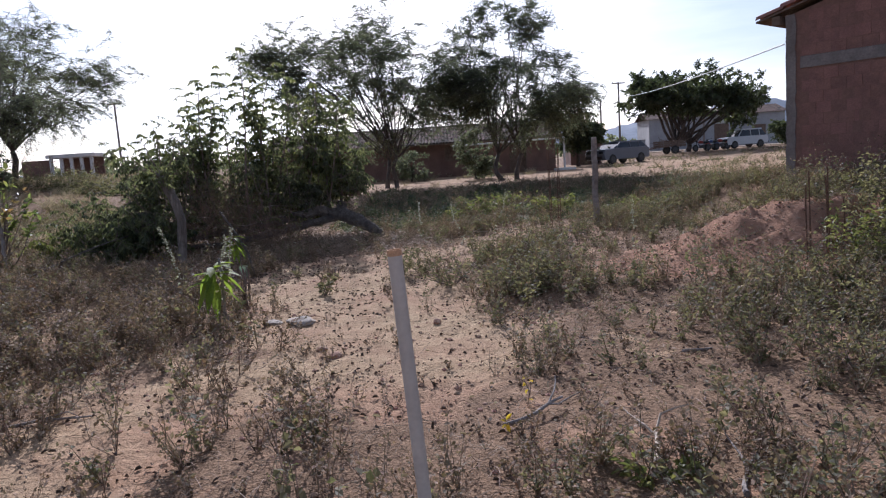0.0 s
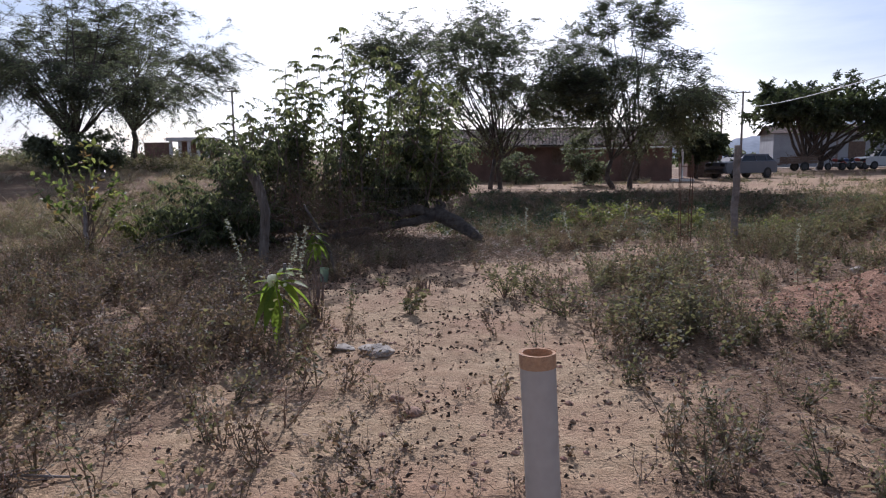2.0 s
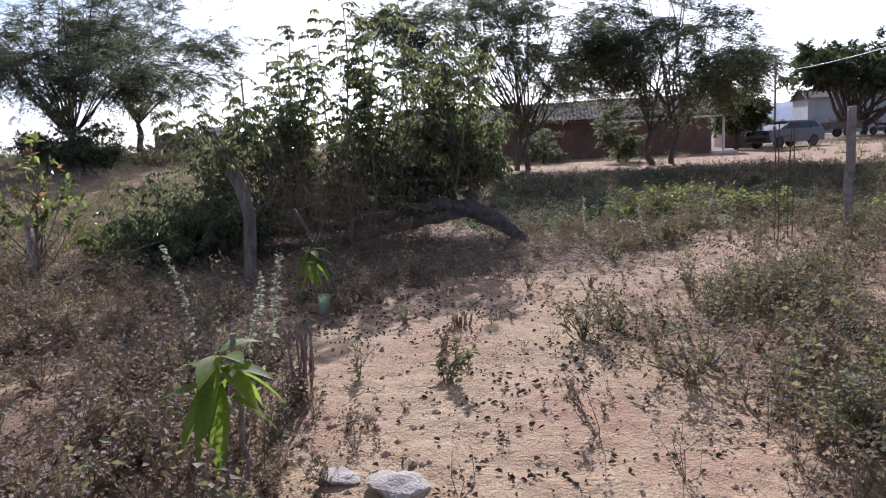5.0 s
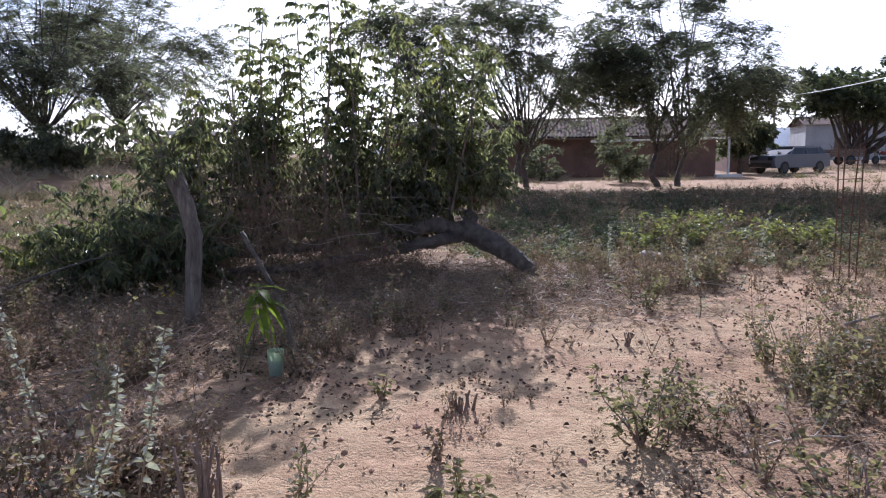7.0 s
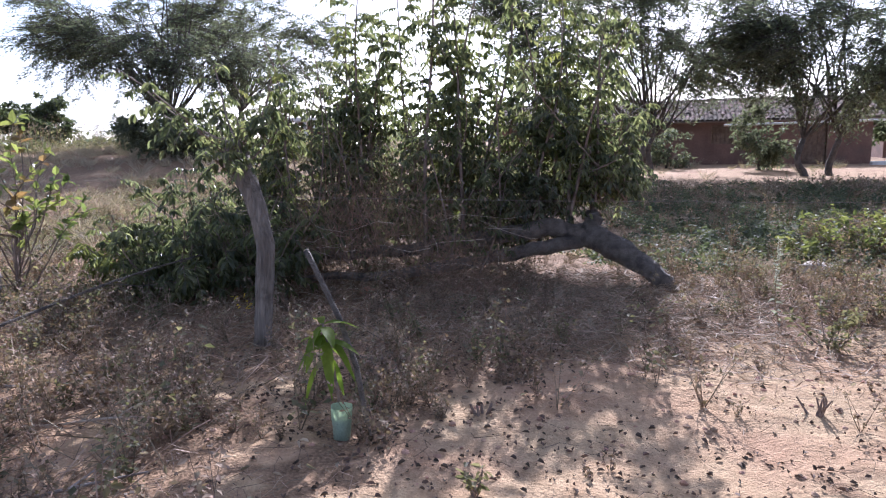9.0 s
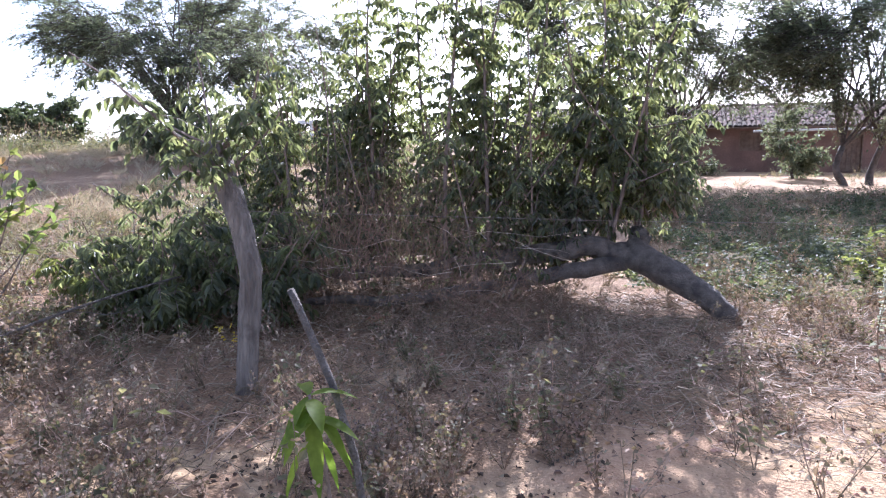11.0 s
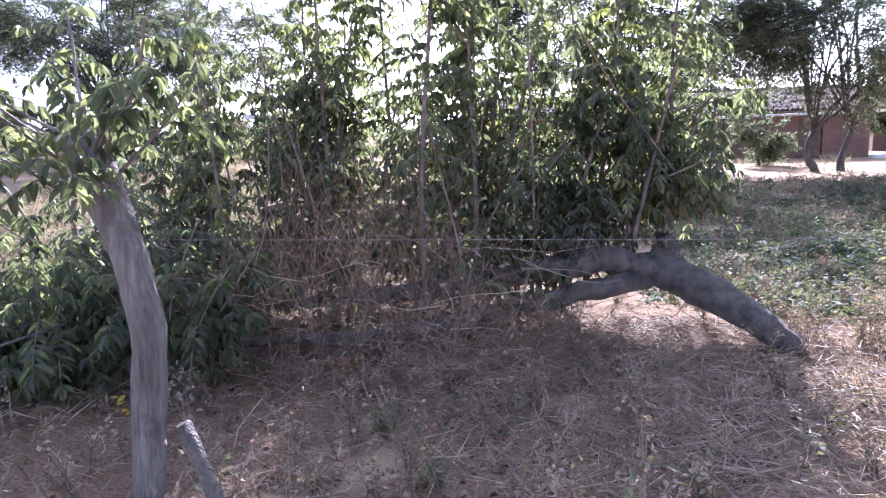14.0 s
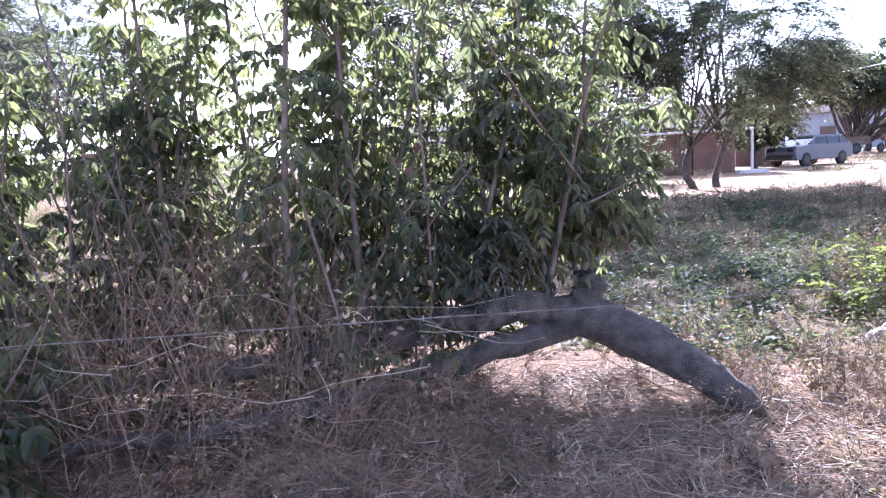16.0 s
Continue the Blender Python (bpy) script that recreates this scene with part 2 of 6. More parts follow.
WALL_PALE = material("pale_grey_wall", (0.4, 0.4, 0.4), (0.32, 0.32, 0.33), 0.7, 0.9, 0.3, fine=0.2)
WOOD_DARK = material("old_timber", (0.13, 0.085, 0.06), (0.2, 0.14, 0.1), 8, 0.85, 0.5)
CAR_WHITE = material("white_car_paint", (0.6, 0.61, 0.62), (0.56, 0.57, 0.58), 1, 0.25, 0, fine=0.05)
CAR_GREY = material("grey_car_paint", (0.13, 0.14, 0.165), (0.11, 0.12, 0.145), 1, 0.3, 0, fine=0.05)
CAR_GLASS = material("dark_glass", (0.03, 0.035, 0.04), (0.04, 0.045, 0.05), 1, 0.08, 0, fine=0.0)
RUBBER = material("rubber", (0.02, 0.02, 0.02), (0.035, 0.033, 0.03), 8, 0.8, 0.2)
METAL_DARK = material("dark_metal", (0.05, 0.05, 0.055), (0.09, 0.085, 0.08), 8, 0.45, 0.1, metal=0.6)
BLUE_PAINT = material("blue_paint", (0.05, 0.08, 0.2), (0.07, 0.1, 0.24), 5, 0.4, 0.05)
RED_PAINT = material("red_paint", (0.3, 0.04, 0.03), (0.24, 0.04, 0.03), 5, 0.4, 0.05)
# distance haze is put into the hills' bluish base colour
HILL = material("hazy_hill_scrub", (0.16, 0.2, 0.26), (0.22, 0.26, 0.32), 0.02, 0.95, 0, fine=0.3, fine_scale=0.2)
ROAD = material("pale_dirt_road", (0.5, 0.42, 0.33), (0.4, 0.33, 0.26), 0.8, 0.95, 0.3)
STONE = material("pale_stone", (0.46, 0.4, 0.33), (0.36, 0.3, 0.24), 9, 0.9, 0.5)
CLOD = material("earth_clod", (0.42, 0.28, 0.19), (0.3, 0.17, 0.11), 6, 0.95, 0.3, island=0.3)
SILVER_LEAF = material("silvery_leaf", (0.3, 0.31, 0.27), (0.42, 0.42, 0.37), 8, 0.7, 0, translucent=0.2, island=0.25)
COVER_LIGHT = material("yellow_green_leaf", (0.12, 0.14, 0.05), (0.185, 0.185, 0.075), 3, 0.55, 0, translucent=0.4, island=0.35)
LEAF_CASHEW = material("cashew_green_leaf", (0.09, 0.12, 0.045), (0.14, 0.15, 0.055), 3, 0.4, 0, translucent=0.55, island=0.4)
YELLOW_LEAF = material("yellow_leaf", (0.5, 0.36, 0.03), (0.42, 0.33, 0.05), 6, 0.5, 0, translucent=0.4, island=0.2)
LITTER_LEAF = material("dead_leaf", (0.07, 0.048, 0.034), (0.16, 0.112, 0.076), 4, 0.8, 0, island=0.4)
PLASTIC = material("milky_plastic", (0.36, 0.45, 0.37), (0.28, 0.36, 0.3), 12, 0.3, 0.1, translucent=0.35)
ORANGE_SACK = material("orange_clay", (0.4, 0.17, 0.09), (0.3, 0.13, 0.07), 14, 0.7, 0.3)


# ---- mesh tools ----
class Build:
    """Collects vertices and faces, then makes one mesh object."""

    def __init__(self):
        self.v, self.f, self.n = [], [], 0

    def add(self, v, f):
        v = np.asarray(v, dtype=np.float64).reshape(-1, 3)
        f = np.asarray(f, dtype=np.int64)
        self.v.append(v)
        self.f.append(f + self.n)
        self.n += len(v)
        return self

    def arrays(self):
        return np.concatenate(self.v), list(self.f)


def mesh_from(name, v, groups, smooth=False):
    me = bpy.data.meshes.new(name)
    me.vertices.add(len(v))
    me.vertices.foreach_set("co", np.ascontiguousarray(v, dtype=np.float32).ravel())
    loops = np.concatenate([g.ravel() for g in groups]).astype(np.int32)
    sizes = np.concatenate([np.full(len(g), g.shape[1]) for g in groups])
    starts = np.concatenate([[0], np.cumsum(sizes)[:-1]]).astype(np.int32)
    me.loops.add(len(loops))
    me.loops.foreach_set("vertex_index", loops)
    me.polygons.add(len(sizes))
    me.polygons.foreach_set("loop_start", starts)
    me.polygons.foreach_set("use_smooth", np.full(len(sizes), bool(smooth)))
    me.update(calc_edges=True)
    return me


def part(name, b, mat, parent=None, label="", smooth=False):
    """Links a Build or a bmesh as one mesh object, under a thing where one is given."""
    if isinstance(b, Build):
        v, groups = b.arrays()
        me = mesh_from(name, v, groups, smooth)
    else:
        me = bpy.data.meshes.new(name)
        b.to_mesh(me)
        b.free()
        if smooth:
            me.polygons.foreach_set("use_smooth", np.ones(len(me.polygons), dtype=bool))
    me.materials.append(mat)
    ob = new(name, me)
    if parent:
        ob.parent = parent
    if label:
        tagged(ob, label)
    return ob


def thing(name, at, label, category, group="", yaw=0.0):
    ob = new(name)
    ob.empty_display_size = 0.1
    ob.matrix_world = pose(*at, 0, 0, yaw)
    return tagged(ob, label, category, group)


def tube(b, pts, radii, sides=6, cap=True, rough=0.0, seed=0):
    """A round limb along pts with a radius at each; rough makes its outline uneven."""
    pts = np.asarray(pts, dtype=float)
    radii = np.broadcast_to(np.asarray(radii, dtype=float), (len(pts),))
    tan = np.gradient(pts, axis=0)
    tan /= np.linalg.norm(tan, axis=1, keepdims=True) + 1e-9
    ref = np.array([0.31, 0.17, 0.93]) if abs(tan[0, 2]) < 0.8 else np.array([0.95, 0.2, 0.1])
    side = np.cross(tan, ref)
    side /= np.linalg.norm(side, axis=1, keepdims=True) + 1e-9
    up = np.cross(side, tan)
    a = np.linspace(0, 2 * np.pi, sides, endpoint=False)
    rr = radii[:, None] * np.ones((1, sides))
    if rough:
        rr = rr * (1 + rough * np.random.RandomState(seed).uniform(-1, 1, rr.shape))
    ring = pts[:, None] + rr[..., None] * (np.cos(a)[None, :, None] * side[:, None] + np.sin(a)[None, :, None] * up[:, None])
    k = len(pts)
    i = np.arange(k - 1)[:, None] * sides
    j = np.arange(sides)[None]
    q = np.stack([i + j, i + (j + 1) % sides, i + sides + (j + 1) % sides, i + sides + j], -1).reshape(-1, 4)
    b.add(ring.reshape(-1, 3), q)
    if cap:
        base = b.n - k * sides
        for off in (0, (k - 1) * sides):
            centre = pts[0] if off == 0 else pts[-1]
            b.v.append(centre[None])
            c = b.n
            b.n += 1
            b.f.append(np.stack([np.full(sides, c), base + off + np.arange(sides), base + off + (np.arange(sides) + 1) % sides], -1))
    return b


def bent(p0, p1, n, sag, rng):
    """A gently wandering line from p0 to p1."""
    p0, p1 = np.asarray(p0, float), np.asarray(p1, float)
    t = np.linspace(0, 1, n)[:, None]
    line = p0 + (p1 - p0) * t
    length = np.linalg.norm(p1 - p0)
    off = rng.normal(0, 1, 3) * sag * length
    off2 = rng.normal(0, 0.4, 3) * sag * length
    return line + np.sin(np.pi * t) * off + np.sin(2 * np.pi * t) * off2


def unit(v):
    return v / (np.linalg.norm(v, axis=-1, keepdims=True) + 1e-9)


def leaves(b, p, d, nrm, length, width, fold=0.25, droop=0.2):
    """Many leaves at once: pointed blades of two quads folded along the rib."""
    p, d = np.asarray(p, float), unit(np.asarray(d, float))
    n = len(p)
    length = np.broadcast_to(length, (n,))[:, None]
    width = np.broadcast_to(width, (n,))[:, None]
    s = unit(np.cross(d, nrm))
    u = np.cross(s, d)
    tip = p + d * length - u * droop * length * 0.6
    a1 = p + d * length * 0.3
    a2 = p + d * length * 0.7 - u * droop * length * 0.2
    up = u * width * fold
    v = np.stack([p, a1 + s * width * 0.5 + up, a2 + s * width * 0.38 + up, tip, a2 - s * width * 0.38 + up, a1 - s * width * 0.5 + up], 1)
    k = np.arange(n)[:, None] * 6
    f = np.concatenate([k + np.array([[0, 1, 2, 3]]), k + np.array([[0, 3, 4, 5]])])
    b.add(v.reshape(-1, 3), f)


def chips(b, p, d, nrm, length, width):
    """Cheaper leaves for far crowns: one folded diamond of two triangles."""
    p, d = np.asarray(p, float), unit(np.asarray(d, float))
    n = len(p)
    length = np.broadcast_to(length, (n,))[:, None]
    width = np.broadcast_to(width, (n,))[:, None]
    s = unit(np.cross(d, nrm))
    u = np.cross(s, d)
    mid = p + d * length * 0.45 + u * width * 0.15
    v = np.stack([p, mid + s * width * 0.5, p + d * length, mid - s * width * 0.5], 1)
    k = np.arange(n)[:, None] * 4
    b.add(v.reshape(-1, 3), np.concatenate([k + np.array([[0, 1, 2]]), k + np.array([[0, 2, 3]])]))


def stamp(b, proto, pos, yaw, scale, lean=None):
    """Repeats a small plant at many places, turned, scaled and leaned."""
    v, groups = proto.arrays()
    pos = np.asarray(pos, float)
    n = len(pos)
    if n == 0:
        return
    c, s = np.cos(yaw)[:, None], np.sin(yaw)[:, None]
    sc = np.asarray(scale, float)[:, None]
    x = (v[None, :, 0] * c - v[None, :, 1] * s) * sc
    y = (v[None, :, 0] * s + v[None, :, 1] * c) * sc
    z = v[None, :, 2] * sc
    if lean is not None:
        x = x + z * lean[:, 0:1]
        y = y + z * lean[:, 1:2]
    allv = np.stack([x + pos[:, 0:1], y + pos[:, 1:2], z + pos[:, 2:3]], -1).reshape(-1, 3)
    base = b.n
    off = (np.arange(n) * len(v))[:, None, None]
    b.v.append(allv)
    b.n += len(allv)
    for g in groups:
        b.f.append((g[None] + off).reshape(-1, g.shape[1]) + base)


def box(b, lo, hi, bevel=0.0):
    """An upright block between two corners, its vertical and upper edges eased."""
    x0, y0, z0 = lo
    x1, y1, z1 = hi
    e = min(bevel, (x1 - x0) / 3, (y1 - y0) / 3, (z1 - z0) / 3)
    if e <= 0:
        v = [(x0, y0, z0), (x1, y0, z0), (x1, y1, z0), (x0, y1, z0), (x0, y0, z1), (x1, y0, z1), (x1, y1, z1), (x0, y1, z1)]
        f = [(3, 2, 1, 0), (4, 5, 6, 7), (0, 1, 5, 4), (1, 2, 6, 5), (2, 3, 7, 6), (3, 0, 4, 7)]
        return b.add(v, f)
    ring = [(x0 + e, y0), (x1 - e, y0), (x1, y0 + e), (x1, y1 - e), (x1 - e, y1), (x0 + e, y1), (x0, y1 - e), (x0, y0 + e)]
    cx, cy = (x0 + x1) / 2, (y0 + y1) / 2
    inner = [(x + (e if x < cx else -e) * 0.7, y + (e if y < cy else -e) * 0.7) for x, y in ring]
    v = [(x, y, z0) for x, y in ring] + [(x, y, z1 - e) for x, y in ring] + [(x, y, z1) for x, y in inner] + [(cx, cy, z0), (cx, cy, z1)]
    q = [(i, (i + 1) % 8, (i + 1) % 8 + 8, i + 8) for i in range(8)] + [(i + 8, (i + 1) % 8 + 8, (i + 1) % 8 + 16, i + 16) for i in range(8)]
    t = [((i + 1) % 8, i, 24) for i in range(8)] + [(i + 16, (i + 1) % 8 + 16, 25) for i in range(8)]
    base = b.n
    b.add(v, q)
    b.f.append(np.array(t) + base)
    return b


# ---- lie of the land ----
def hash2(ix, iy, seed):
    h = np.sin(ix * 127.1 + iy * 311.7 + seed * 74.7) * 43758.5453
    return h - np.floor(h)


def vnoise(x, y, seed=0):
    ix, iy = np.floor(x), np.floor(y)
    fx, fy = x - ix, y - iy
    fx, fy = fx * fx * (3 - 2 * fx), fy * fy * (3 - 2 * fy)
    a, c = hash2(ix, iy, seed), hash2(ix + 1, iy, seed)
    d, e = hash2(ix, iy + 1, seed), hash2(ix + 1, iy + 1, seed)
    return (a * (1 - fx) + c * fx) * (1 - fy) + (d * (1 - fx) + e * fx) * fy


def fbm(x, y, seed=0, octaves=4):
    total, amp, norm = 0.0, 1.0, 0.0
    for o in range(octaves):
        total = total + amp * vnoise(x * 2 ** o, y * 2 ** o, seed + o)
        norm += amp
        amp *= 0.5
    return total / norm - 0.5


def rise(a, lo, hi):
    t = np.clip((a - lo) / (hi - lo), 0, 1)
    return t * t * (3 - 2 * t)


def mound_at(x, y):
    return np.exp(-(((x - 4.45) / 1.25) ** 2 + ((y - 9.05) / 0.95) ** 2) ** 1.15) 


def heap_soil(x, y):
    """Loose reddish soil spread round the heap."""
    d = ((x - 3.55) / 1.9) ** 2 + ((y - 8.55) / 1.2) ** 2 + 0.9 * fbm(x * 1.6, y * 1.6, 43)
    return np.maximum(np.exp(-np.clip(d, 0, None) ** 1.5), rise(mound_at(x, y), 0.2, 0.5))


def terrain(x, y):
    x, y = np.asarray(x, float), np.asarray(y, float)
    near = np.exp(-(np.hypot(x, y - 8) / 40) ** 2)
    z = 0.05 * fbm(x * 0.35, y * 0.35, 1) + (0.085 * fbm(x * 1.9, y * 1.9, 5) + 0.045 * fbm(x * 6, y * 6, 15, 3)) * near
    z = z + 0.35 * rise(y, 16, 32) + 0.08 * rise(y, 32, 44) + 0.3 * rise(y, 46, 70)
    m = mound_at(x, y)
    z = z + 0.64 * m + 0.4 * m * fbm(x * 2.6, y * 2.6, 21) + 0.12 * heap_soil(x, y) * fbm(x * 5, y * 5, 23)
    z = z + 0.62 * rise(x, 4.6, 6.4) * rise(y, 6.5, 9.5) * (1 - rise(y, 14, 20))
    z = z + 1.35 * rise(-x, 8, 24) * rise(y, 15, 40) * (1 - 0.55 * rise(np.hypot(x, y), 70, 140))
    return z


PATH_Y = (-4.0, 2.0, 3.5, 4.6, 5.6, 7.0, 9.0, 10.5, 12.0, 14.0)
PATH_X = (-4.0, -2.9, -2.2, -1.3, -0.6, -0.95, -1.5, -1.1, 0.3, 1.9)
PATH_W = (0.3, 0.5, 0.8, 1.15, 1.35, 1.2, 1.1, 1.3, 1.3, 1.1)


def bare(x, y):
    """1 where the sand lies bare, 0 in the weeds."""
    x, y = np.asarray(x, float), np.asarray(y, float)
    c, w = np.interp(y, PATH_Y, PATH_X), np.interp(y, PATH_Y, PATH_W)
    d = np.abs(x - c) / w + 2.0 * fbm(x * 0.9, y * 0.9, 31) + 0.9 * fbm(x * 3.1, y * 3.1, 33)
    return (1 - rise(d, 0.55, 1.35)) * (1 - rise(y, 13.5, 15.0))


# ---- ground, one sheet to the horizon ----
def spaced(lo, hi, step, far, grow):
    inner = list(np.arange(lo, hi + step / 2, step))
    a, s = [inner[0]], step
    while a[-1] > -far:
        s *= grow
        a.append(a[-1] - s)
    c, s = [inner[-1]], step
    while c[-1] < far:
        s *= grow
        c.append(c[-1] + s)
    return np.array(a[:0:-1] + inner + c[1:])


gx, gy = spaced(-7.5, 7.2, 0.085, 2500, 1.12), spaced(0.0, 16.0, 0.085, 2500, 1.1)
GX, GY = np.meshgrid(gx, gy)
GZ = terrain(GX, GY)
cols, rows_n = len(gx), len(gy)
gi = (np.arange(rows_n - 1)[:, None] * cols + np.arange(cols - 1)[None]).ravel()
g_me = mesh_from("ground", np.stack([GX, GY, GZ], -1).reshape(-1, 3), [np.stack([gi, gi + 1, gi + cols + 1, gi + cols], -1)], True)
soil = g_me.color_attributes.new("soil", "FLOAT_COLOR", "POINT")
s_litter = (1 - bare(GX, GY)) * (1 - 0.6 * rise(fbm(GX * 1.4, GY * 1.4, 39) + 0.5 * fbm(GX * 4.5, GY * 4.5, 41), 0.06, 0.2))
s_red = np.clip(heap_soil(GX, GY) * 1.3 + 0.7 * (1 - rise(GY, 3.6, 5.0)) * rise(GX, -2.2, -1.2) + 0.5 * rise(GX, 1.0, 3.5) * (1 - rise(GY, 12, 16)) + 0.2 * rise(GY, 25, 29) * (1 - rise(GY, 37, 44)), 0, 1)
pale = rise(GY + 3 * fbm(GX * 0.2, GY * 0.2, 3), 26.5, 29.5) * (1 - rise(GY, 43, 50)) * rise(GX, -12, -8)
s_litter = s_litter * (1 - 0.5 * pale) * (1 - 0.8 * rise(heap_soil(GX, GY), 0.25, 0.6))
s_green = 0.75 * rise(GY + 2 * fbm(GX * 0.6, GY * 0.6, 7), 15.2, 17.0) * (1 - rise(GY + 3 * fbm(GX * 0.2, GY * 0.2, 3), 25, 28)) * rise(GX, -3, 0) * (1 - rise(GX, 7, 12))
s_green = np.maximum(s_green, 0.35 * rise(np.hypot(GX, GY), 60, 140))
soil.data.foreach_set("color", np.stack([s_litter, s_red, s_green, np.ones_like(s_red)], -1).astype(np.float32).ravel())
g_me.materials.append(SOIL)
ground = tagged(new("ground", g_me), "sandy reddish ground with dry litter and weeds", "ground", kind="structure")


def backdrop_hills(name, dist, lo_deg, hi_deg, height, seed):
    b = Build()
    a = np.radians(np.linspace(lo_deg, hi_deg, 260))
    rise_n = 0.5 + fbm(a * 7, a * 0 + seed, seed, 5)
    h = height * np.clip(rise_n, 0.12, None)
    levels = np.linspace(0, 1, 7)
    pts = np.stack([np.stack([-np.sin(a) * (dist + 200 * l), np.cos(a) * (dist + 200 * l), h * np.sin(l * np.pi / 2) - 2 + 2.5 * fbm(a * 90, a * 0 + l * 9, seed + 3) * l], -1) for l in levels])
    n = len(a)
    i = (np.arange(6)[:, None] * n + np.arange(n - 1)[None]).ravel()
    b.add(pts.reshape(-1, 3), np.stack([i, i + n, i + n + 1, i + 1], -1))
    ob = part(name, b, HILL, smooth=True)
    return tagged(ob, "low scrub-covered hills tinted blue with distance haze", "hill", kind="structure")


# far hills carry their haze as a bluish tint
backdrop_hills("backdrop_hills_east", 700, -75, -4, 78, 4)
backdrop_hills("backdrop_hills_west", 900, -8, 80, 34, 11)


# ---- trees ----
def crown_tree(name, at, label, fork, limbs, centre, radii, leaf_mat, bark, seed, trunk_r=0.2, leaf=(0.13, 0.05), twigs=10, per_twig=16, flat=0.0, stems=((0, 0),), gap=0.0, droop=0.15, category="tree", clump=0.5, spread=1.0, low=-0.45, inner=0.4, feather=False):
    """A tree: stems to a fork, limbs bowed out into an ellipsoid crown, branches, twigs, and a leaf at every place on a twig."""
    rng = np.random.RandomState(seed)
    wood, crown = Build(), Build()
    centre, radii = np.array(centre, float), np.array(radii, float)
    tips, forks = [], []
    for sx, sy in stems:
        f = np.array([sx * 1.3 + rng.normal(0, 0.15), sy * 1.3 + rng.normal(0, 0.15), fork])
        pts = bent((sx, sy, -0.15), f, 8, 0.06, rng)
        r = np.linspace(1.0, 0.68, 8)
        r[0] = 1.5
        tube(wood, pts, r * trunk_r / max(1, len(stems)) ** 0.4, 9, rough=0.08, seed=seed)
        forks.append(f)
    per = 7
    for li in range(limbs):
        f = forks[li % len(forks)]
        az = 2 * np.pi * 0.618 * li + rng.uniform(-0.4, 0.4)
        el = np.arcsin(np.clip(low + (0.97 - low) * ((li * 0.38 + rng.uniform(0, 0.3)) % 1.0), -1, 1))
        k = rng.uniform(0.62, 0.9)
        end = centre + radii * k * np.array([np.cos(az) * np.cos(el), np.sin(az) * np.cos(el), np.sin(el)])
        mid = f + (end - f) * 0.5 + np.array([0, 0, rng.uniform(0.0, 0.16) * np.linalg.norm(end - f)])
        t = np.linspace(0, 1, 9)[:, None]
        limb = (1 - t) ** 2 * f + 2 * t * (1 - t) * mid + t * t * end + np.sin(3 * np.pi * t) * rng.normal(0, 0.05, 3) * np.linalg.norm(end - f) * 0.4
        r0 = trunk_r * (rng.uniform(0.16, 0.3) if feather else rng.uniform(0.22, 0.38))
        tube(wood, limb, np.linspace(r0, r0 * 0.18, 9), 6, cap=False)
        for bi in range(per):
            s = rng.uniform(inner, 1.0)
            q = limb[int(s * 8)]
            way = unit(rng.normal(0, 0.6 if feather else 1, 3) * np.array([1, 1, 0.6]) + (1.1 if feather else 0.8) * unit(q - centre) + np.array([0, 0, 0.15]))
            length = rng.uniform(0.3, 0.6) * radii.mean() * spread
            e2 = q + way * length
            rel = (e2 - centre) / radii
            m = np.linalg.norm(rel)
            lim = rng.uniform(0.78, 1.17) if feather else rng.uniform(0.8, 1.08)
            if m > lim:
                e2 = centre + rel / m * lim * radii
            br = bent(q, e2, 6, 0.1, rng)
            tube(wood, br, np.linspace(r0 * 0.25, r0 * 0.06, 6), 4, cap=False)
            if rng.uniform() < gap:
                continue
            for ti in range(twigs):
                q2 = br[rng.randint(1, 6)]
                w2 = unit(rng.normal(0, 1, 3) * np.array([1, 1, 0.25 if feather else 0.5]) + (0.9 if feather else 0.5) * way)
                l2 = rng.uniform(0.3, 0.9) * clump
                e3 = q2 + w2 * l2 - np.array([0, 0, droop * l2])
                tw = bent(q2, e3, 4, 0.08, rng)
                tube(wood, tw, np.linspace(0.012, 0.005, 4) * (trunk_r / 0.2), 3, cap=False)
                tips.append((q2, e3))
    a = np.array([t[0] for t in tips])
    e = np.array([t[1] for t in tips])
    n = len(a)
    u = rng.uniform(0.1, 1.05, (n, per_twig, 1))
    p = a[:, None] + (e - a)[:, None] * u + rng.normal(0, 0.05 * clump, (n, per_twig, 3))
    d = (e - a)[:, None] * 0.6 + rng.normal(0, 0.35 * clump, (n, per_twig, 3)) + np.array([0, 0, -0.1 * clump])
    if feather:                                  # fine leaflets in two rows along each drooping spray
        u = np.linspace(0.05, 1.0, per_twig)[None, :, None]
        p = a[:, None] + (e - a)[:, None] * u - np.array([0, 0, 0.22]) * clump * u ** 2 + rng.normal(0, 0.03 * clump, (n, per_twig, 3))
        across = unit(np.cross(e - a, np.array([0, 0, 1.0])))[:, None] * np.where(np.arange(per_twig) % 2, 1.0, -1.0)[None, :, None]
        d = unit(e - a)[:, None] * 0.7 + across + np.array([0, 0, -0.25]) + rng.normal(0, 0.25, (n, per_twig, 3))
    nr = rng.normal(0, 0.5, (n * per_twig, 3)) + np.array([0, 0, 1.0])
    k = n * per_twig
    sz = rng.uniform(0.6, 1.25, k)
    (leaves if leaf[0] > 0.2 else chips)(crown, p.reshape(-1, 3), d.reshape(-1, 3), nr, leaf[0] * sz, leaf[1] * sz)
    x, y = at
